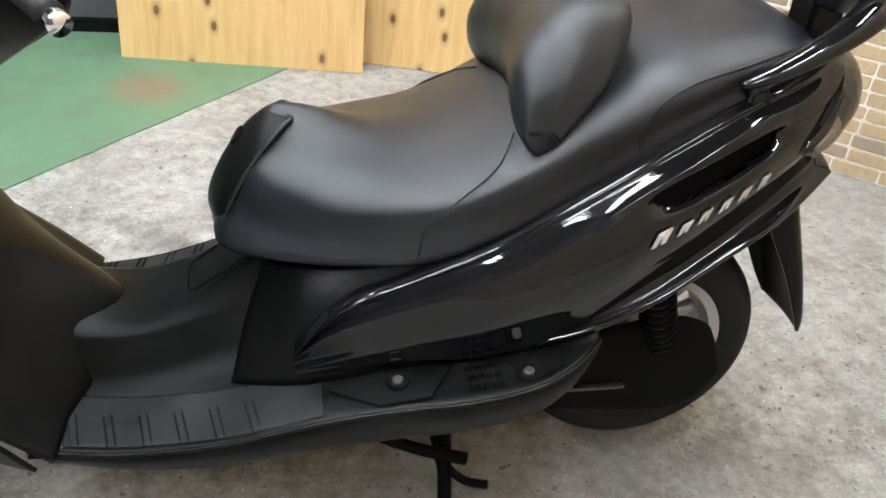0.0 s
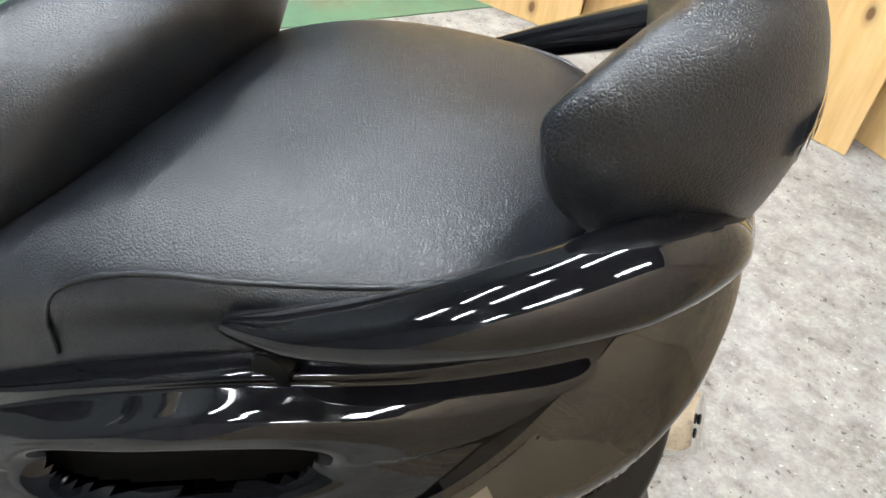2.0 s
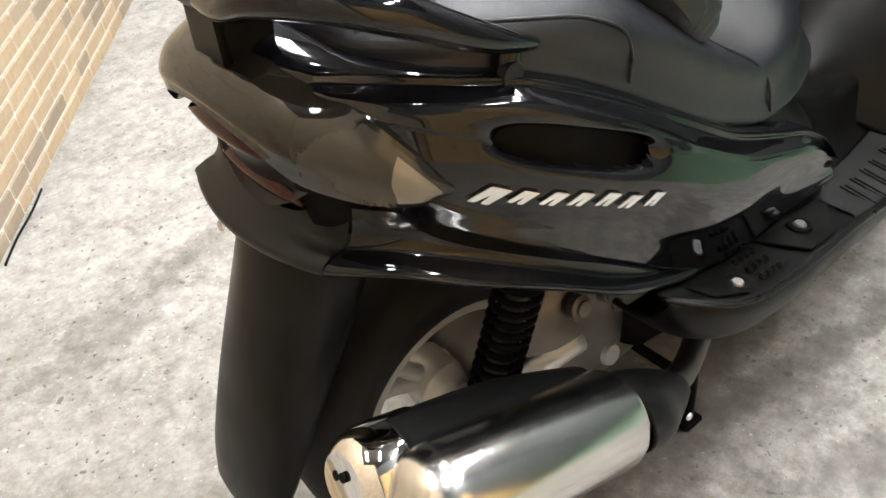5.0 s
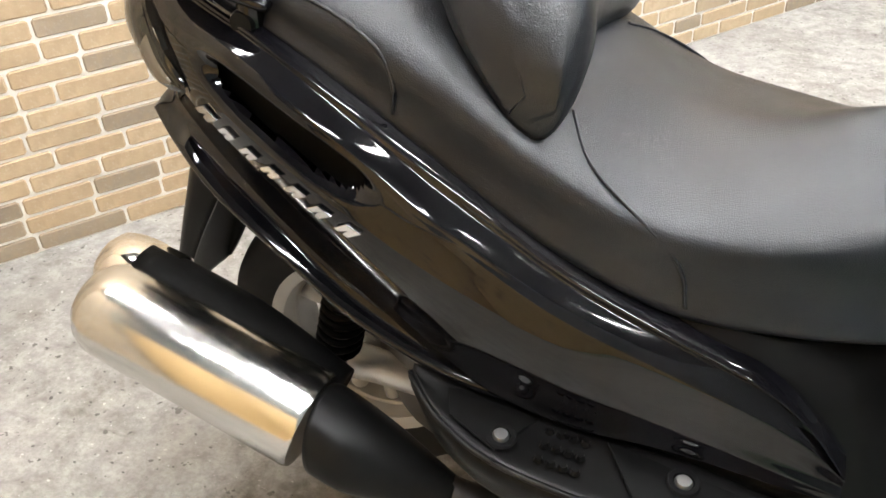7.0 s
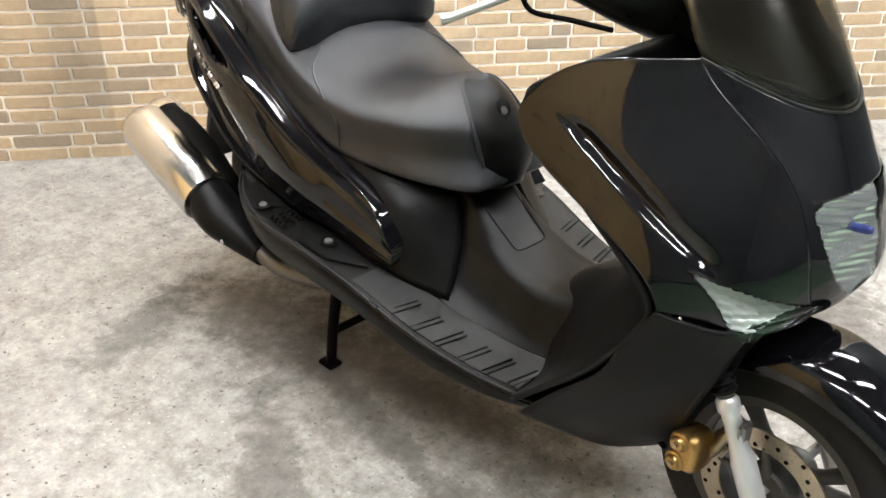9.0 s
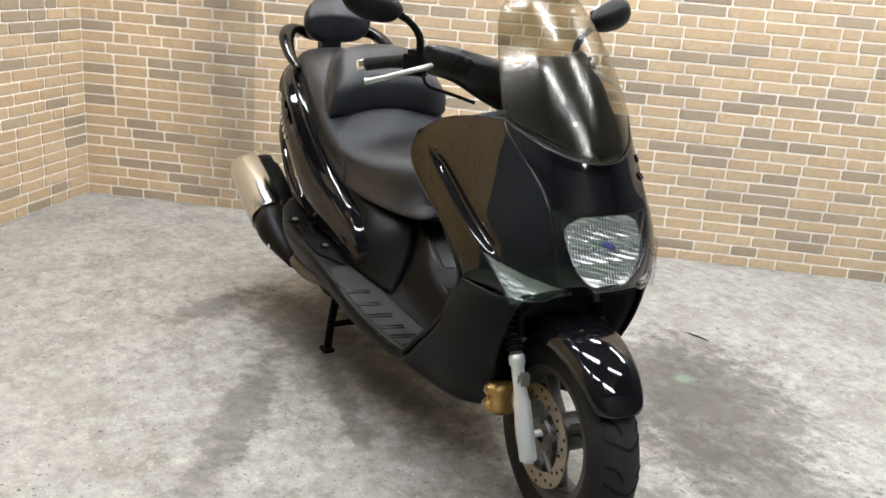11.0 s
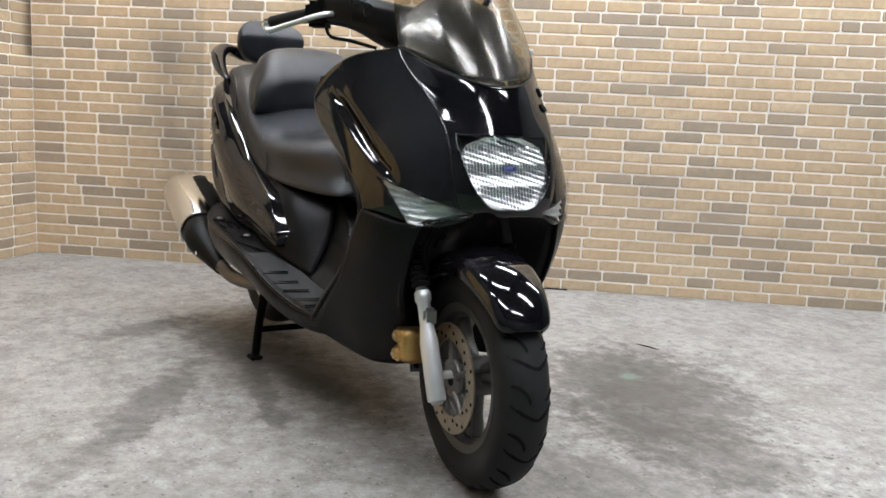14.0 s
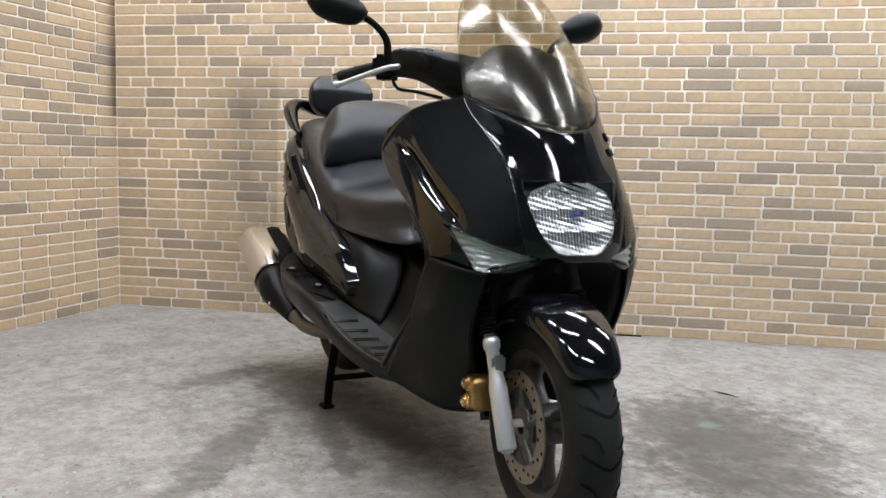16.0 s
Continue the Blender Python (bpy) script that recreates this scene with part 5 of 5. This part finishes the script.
# foot boards
for s in (1, -1):
    TOP = [(0.225, 0.258, 0.268, 0.468), (0.27, 0.246, 0.304, 0.452), (0.34, 0.240, 0.326, 0.430), (0.44, 0.240, 0.330, 0.412), (0.54, 0.236, 0.326, 0.402), (0.66, 0.208, 0.314, 0.376), (0.80, 0.182, 0.294, 0.326), (0.94, 0.155, 0.270, 0.294), (1.05, 0.138, 0.252, 0.288), (1.10, 0.140, 0.245, 0.290)]
    board, _ = skin("foot_board", [[(x, s * a, z + 0.006), (x, s * (a * 0.5 + b * 0.5), z), (x, s * (b - 0.006), z), (x, s * b, z - 0.008), (x, s * (b + 0.004), z - 0.03 * d), (x, s * (b - 0.012), z - 0.075 * d), (x, s * (b - 0.05), z - 0.105 * d), (x, s * (b - 0.09), z - 0.11 * d)] for (x, a, b, z), d in zip(TOP, (0.6, 0.9, 1, 1, 1, 0.95, 0.85, 0.7, 0.5, 0.3))], PLASTIC, scooter, 5, 4, thick=0.008, label="matt black foot board")
    mat, _ = skin("foot_mat", [[(x, s * (a + 0.004), z + 0.0080), (x, s * (a * 0.6 + b * 0.4), z + 0.0042), (x, s * (b - 0.014), z + 0.0038), (x, s * (b - 0.009), z + 0.0008)] for x, a, b, z in TOP[5:9]], TREAD, board, 8, 4, label="ribbed dark grey rubber foot mat")
    for k in range(6):
        x = 0.765 + 0.055 * k
        z = float(np.interp(x, [q[0] for q in TOP], [q[3] for q in TOP]))
        for d in (-0.006, 0.006):
            block("tread_rib", (d - 0.0012, -0.034, -0.001), (d + 0.0012, 0.034, 0.0012), GROOVE_SHADE, mat, bevel=0, m=pose(x, s * float(np.interp(x, [q[0] for q in TOP], [q[1] * 0.35 + q[2] * 0.65 for q in TOP])), z + 0.0040, 0, 10, s * 12))
    plate("heel_pad", [(0.455, s * 0.25, 0.4165), (0.50, s * 0.318, 0.4125), (0.58, s * 0.314, 0.3975), (0.655, s * 0.255, 0.382)], (0, 0, 1), 0.003, PLASTIC, board, bevel=0.0012)
    plate("peg_pad", [(0.265, s * 0.256, 0.4525), (0.285, s * 0.300, 0.4485), (0.345, s * 0.318, 0.4305), (0.378, s * 0.25, 0.4245)], (0, 0, 1), 0.003, PLASTIC, board, bevel=0.0012)
    for i in range(4):
        for j in range(3):
            lathe("grip_stud", [(0, 0.006), (0.004, 0.006), (0.006, 0), (0, 0)], (0.392 + 0.014 * i, s * (0.262 + 0.022 * j), 0.423 - 0.0015 * i), (0.1, 0, 1), PLASTIC, board, 8)
    for x, y, z in ((0.545, 0.272, 0.410), (0.345, 0.296, 0.434)):
        lathe("board_bolt", [(0, 0.004), (0.008, 0.004), (0.010, 0.001), (0.010, -0.002), (0, -0.002)], (x, s * y, z), (0.1, 0, 1), BOLT, board, 16)
        lathe("bolt_recess", [(0.011, -0.001), (0.012, 0.002), (0.017, 0.002), (0.019, -0.001)], (x, s * y, z), (0.1, 0, 1), MATT_DARK, board, 20)
    tube("board_trim", [(x, s * (b + 0.001), z - 0.004) for x, a, b, z in TOP], 0.004, SATIN, board, 4, 6)
skin("belly_pan", [mirrored([(x, 0, zb + 0.10), (x, w * 0.8, zb + 0.075), (x, w, zb + 0.04), (x, w * 0.7, zb), (x, 0, zb - 0.01)]) for x, w, zb in ((0.30, 0.19, 0.24), (0.45, 0.20, 0.225), (0.7, 0.22, 0.215), (0.95, 0.20, 0.205), (1.15, 0.16, 0.215), (1.23, 0.11, 0.235))], MATT_DARK, scooter, 4, 4, True, label="black belly pan and frame")

# engine, drive case and rear shocks
engine = new("engine_unit")
engine.parent = scooter
engine["label"] = "grimy black engine and belt drive unit"
skin("drive_case", [[(x, 0.115 + dy, z0 + (z1 - z0) * f) for f, dy in ((0, 0), (0.12, 0.025), (0.5, 0.035), (0.88, 0.025), (1, 0))] for x, z0, z1 in ((-0.09, 0.23, 0.30), (-0.06, 0.17, 0.36), (0.03, 0.15, 0.385), (0.15, 0.165, 0.36), (0.30, 0.175, 0.345), (0.40, 0.17, 0.36), (0.46, 0.20, 0.33), (0.48, 0.24, 0.29))], MATT_DARK, engine, 5, 4, thick=0.06)
skin("crankcase", [mirrored([(x, 0, zt), (x, w * 0.8, zt - 0.01), (x, w, (zt + zb) / 2), (x, w * 0.8, zb), (x, 0, zb)]) for x, w, zt, zb in ((0.06, 0.05, 0.34, 0.22), (0.14, 0.12, 0.40, 0.18), (0.26, 0.14, 0.43, 0.16), (0.40, 0.14, 0.42, 0.17), (0.55, 0.11, 0.40, 0.20))], DARK_ALLOY, engine, 4, 4, True)
for (x, z), r in zip(((0.20, 0.385), (0.26, 0.372), (0.31, 0.395), (0.285, 0.335)), (0.020, 0.013, 0.016, 0.011)):
    lathe("case_boss", [(0, 0.010), (r * 0.6, 0.010), (r * 0.65, 0.006), (r, 0.004), (r, -0.01), (0, -0.01)], (x, -0.142, z), (0, -1, 0.3), DARK_ALLOY, engine, 16)
tube("swing_arm", [(0.03, -0.075, 0.262), (0.10, -0.10, 0.285), (0.22, -0.115, 0.30)], [0.03, 0.026, 0.03], ALLOY, engine, 4, 12)
lathe("case_bolt", [(0, 0.008), (0.016, 0.008), (0.018, 0.0), (0, 0.0)], (0.225, -0.178, 0.30), (0, -1, 0.2), ALLOY, engine, 16)
block("case_rib", (0.10, 0.150, 0.255), (0.26, 0.164, 0.262), DARK_ALLOY, engine, bevel=0.002)
for s in (1, -1):
    shock = new("rear_shock")
    shock.parent = scooter
    shock["label"] = "black coil-over rear shock absorber"
    a, b = Vector((0.02, s * 0.125, 0.285)), Vector((0.115, s * 0.145, 0.60))
    d = (b - a).normalized()
    tube("damper", [a, a + d * 0.16, b], [0.017, 0.017, 0.012], DARK_ALLOY, shock, 3, 12)
    u = d.orthogonal().normalized()
    v = d.cross(u)
    tube("spring", [a + d * (0.05 + 0.19 * k / 88) + (u * math.cos(k * math.tau / 8) + v * math.sin(k * math.tau / 8)) * 0.030 for k in range(89)], 0.0052, MATT_DARK, shock, 2, 7)
    for k in range(5):
        lathe("shock_boot_ring", [(0.022, -0.009), (0.029, 0), (0.022, 0.009)], a + d * (0.255 + 0.018 * k), d, MATT_DARK, shock, 18)
    lathe("shock_eye", [(0, -0.014), (0.016, -0.014), (0.016, 0.014), (0, 0.014)], a, (0, 1, 0), ALLOY, shock, 16)

# exhaust
exhaust = new("exhaust")
exhaust.parent = scooter
exhaust["label"] = "chromed silencer with black heat shield"
E0, E1 = Vector((-0.215, -0.283, 0.468)), Vector((0.118, -0.292, 0.352))
ed = (E1 - E0).normalized()
lathe("silencer_shell", [(0, -0.026), (0.022, -0.025), (0.044, -0.018), (0.058, -0.004), (0.0650, 0.012), (0.0665, 0.03), (0.0665, 0.316), (0.064, 0.322), (0.055, 0.322)], E0, ed, WARM_CHROME, exhaust, 44, "chromed silencer shell")
tube("silencer_core", [E0 + Vector((0.015, 0.058, 0.005)), E0.lerp(E1, 0.5) + Vector((0, 0.060, 0.005)), E1 + Vector((-0.03, 0.05, 0))], [0.052, 0.054, 0.05], MATT_DARK, exhaust, 4, 20)
lathe("tail_pipe", [(0.026, -0.030), (0.034, -0.031), (0.045, -0.022), (0.052, -0.004), (0.0545, 0.02), (0.0545, 0.07), (0.050, 0.075), (0.026, 0.075), (0.026, -0.022)], E0 + Vector((-0.012, 0.066, 0.008)), ed, CHROME, exhaust, 36, "rounded chrome end cap")
lathe("tail_pipe_plate", [(0, 0.004), (0.027, 0.004), (0.027, 0), (0, 0)], E0 + Vector((-0.012, 0.066, 0.008)) - ed * 0.029, ed, BRASSY, exhaust, 24)
for k in range(3):
    lathe("outlet_hole", [(0, 0.001), (0.006, 0.001), (0.006, -0.0012), (0, -0.0012)], E0 + Vector((-0.012, 0.066 + 0.014 * (k - 1), 0.008 + 0.009 * (k % 2))) - ed * 0.029, ed, MATT_DARK, exhaust, 12)
skin("heat_shield", [[c + Vector((0, r * math.cos(t), r * math.sin(t))) for t in np.linspace(radians(35), radians(260), 8)] for c, r in ((E1 - ed * 0.01, 0.060), (E1 + ed * 0.035 + Vector((0, 0, -0.003)), 0.058), (E1 + ed * 0.085 + Vector((0, 0.010, -0.012)), 0.046), (E1 + ed * 0.135 + Vector((0, 0.020, -0.024)), 0.032), (E1 + ed * 0.165 + Vector((0, 0.027, -0.032)), 0.023))], PLASTIC, exhaust, 5, 4, thick=0.004, label="matt black heat shield")
for f in (0.025, 0.095):
    lathe("shield_bolt", [(0, 0.003), (0.005, 0.003), (0.006, 0), (0, 0)], E1 + ed * f + Vector((0, -0.060 + f * 0.22, -f * 0.18)), (0, -1, 0), ALLOY, exhaust, 10)
tube("exhaust_pipe", [E1 + ed * 0.13 + Vector((0, 0.022, -0.024)), (0.33, -0.245, 0.243), (0.46, -0.19, 0.245), (0.60, -0.13, 0.28), (0.66, -0.06, 0.33)], 0.021, DARK_ALLOY, exhaust, 6, 14, label="bare steel exhaust pipe")
tube("bracket_rod", [(0.34, -0.225, 0.36), (0.38, -0.24, 0.325), (0.45, -0.235, 0.315), (0.47, -0.22, 0.312)], 0.005, BRASSY, exhaust, 6, 8)

# centre stand
stand = new("centre_stand")
stand.parent = scooter
stand["label"] = "black tubular centre stand"
for s in (1, -1):
    tube("stand_leg", [(0.442, s * 0.175, 0.250), (0.432, s * 0.194, 0.12), (0.424, s * 0.202, 0.012)], [0.015, 0.013, 0.013], MATT_DARK, stand, 4, 12)
    block("stand_foot", (0.398, s * 0.204 - 0.020, 0.0), (0.446, s * 0.204 + 0.020, 0.012), MATT_DARK, stand, bevel=0.004)
tube("cross_tube", [(0.430, -0.194, 0.095), (0.430, 0.194, 0.095)], 0.010, MATT_DARK, stand, 2, 12)
tube("stand_lever", [(0.44, 0.17, 0.12), (0.40, 0.21, 0.10), (0.36, 0.235, 0.11)], 0.008, MATT_DARK, stand, 4, 8)
# side stand, folded up
side_stand = new("side_stand")
side_stand.parent = scooter
tube("side_stand_leg", [(0.60, 0.17, 0.22), (0.50, 0.20, 0.185), (0.40, 0.215, 0.16)], [0.012, 0.011, 0.012], MATT_DARK, side_stand, 4, 10)


# ---- bricks ----
PITCH, JOINT, PROUD = 0.0502, 0.0062, 0.004
LENGTHS = (0.158, 0.156, 0.162, 0.152, 0.158, 0.162, 0.154, 0.076, 0.115, 0.205)


def brick_mesh(w):
    """One brick face: a shallow block with chamfered edges, its back on the wall."""
    h, c, d = PITCH - JOINT, 0.0035, PROUD
    me = bpy.data.meshes.new("brick")
    r = 0.006
    ring = lambda e, q: [(r, q, e), (w - r, q, e), (w - e, q, r), (w - e, q, h - r), (w - r, q, h - e), (r, q, h - e), (e, q, h - r), (e, q, r)]
    v = ring(0, 0) + ring(c, d)
    me.from_pydata(v, [], [tuple(range(8, 16))] + [(k, (k + 1) % 8, 8 + (k + 1) % 8, 8 + k) for k in range(8)])
    me.materials.append(BRICK)
    return me


BRICKS = {w: brick_mesh(w) for w in LENGTHS}


def lay(wall, start, along, outward, length, z0, z1, near_span, limit, seed):
    """Lays rows of bricks on a wall's face; those within near_span are objects of their own, the others one joined part."""
    rng = random.Random(seed)
    turn = math.atan2(along.y, along.x)
    flip = Vector((along.x, along.y, 0)).cross(Vector((outward.x, outward.y, 0))).z < 0
    verts, faces, made = [], [], 0
    for k in range(int((z1 - z0) / PITCH)):
        s, z, last = rng.uniform(0.0, 0.10) - 0.02, z0 + JOINT * 0.5 + PITCH * k, 0
        s = max(s - 0.09, 0.003)
        while s < length - 0.03:
            w = rng.choice(LENGTHS)
            w = min(LENGTHS, key=lambda q: abs(q - min(w, length - s)))
            if s + w > length + 0.02:
                break
            me = BRICKS[w]
            p = start + along * s
            if near_span[0] <= s <= near_span[1] and near_span[2] <= z <= near_span[3] and made < limit:
                ob = new("brick", me)
                ob.parent = wall
                ob.matrix_world = Matrix.Translation((p.x, p.y, z)) @ Matrix(((along.x, outward.x, 0, 0), (along.y, outward.y, 0, 0), (0, 0, 1, 0), (0, 0, 0, 1)))
                made += 1
            else:
                base = len(verts)
                for q in me.vertices:
                    g = p + along * q.co.x + outward * q.co.y
                    verts.append((g.x, g.y, z + q.co.z))
                faces += [tuple(base + i for i in (f.vertices if not flip else reversed(f.vertices))) for f in me.polygons]
            s += w + JOINT
    me = bpy.data.meshes.new("bricks")
    me.from_pydata(verts, [], faces)
    me.materials.append(BRICK_REST)
    ob = new("bricks", me)
    ob.parent = wall
    ob["kind"] = "stuff"
    ob["label"] = "rows of tan and brown bricks"


OUT_MAIN = Vector((ALONG.y, -ALONG.x))
OUT_SIDE = Vector((-ASIDE.y, ASIDE.x))
lay(wall_main, CORNER, ALONG, OUT_MAIN, 4.95, 0.0, 3.45, (0.9, 3.1, 0.0, 1.15), 300, 3)
lay(wall_side, CORNER, ASIDE, OUT_SIDE, 1.43, 0.0, LEDGE, (0.0, 1.4, 0.0, 0.95), 160, 5)
lay(wall_side_upper, CORNER + _in - ASIDE * 0.08, ASIDE, OUT_SIDE, 1.51, LEDGE, 3.45, (0.0, 1.4, 0.95, 1.4), 60, 7)
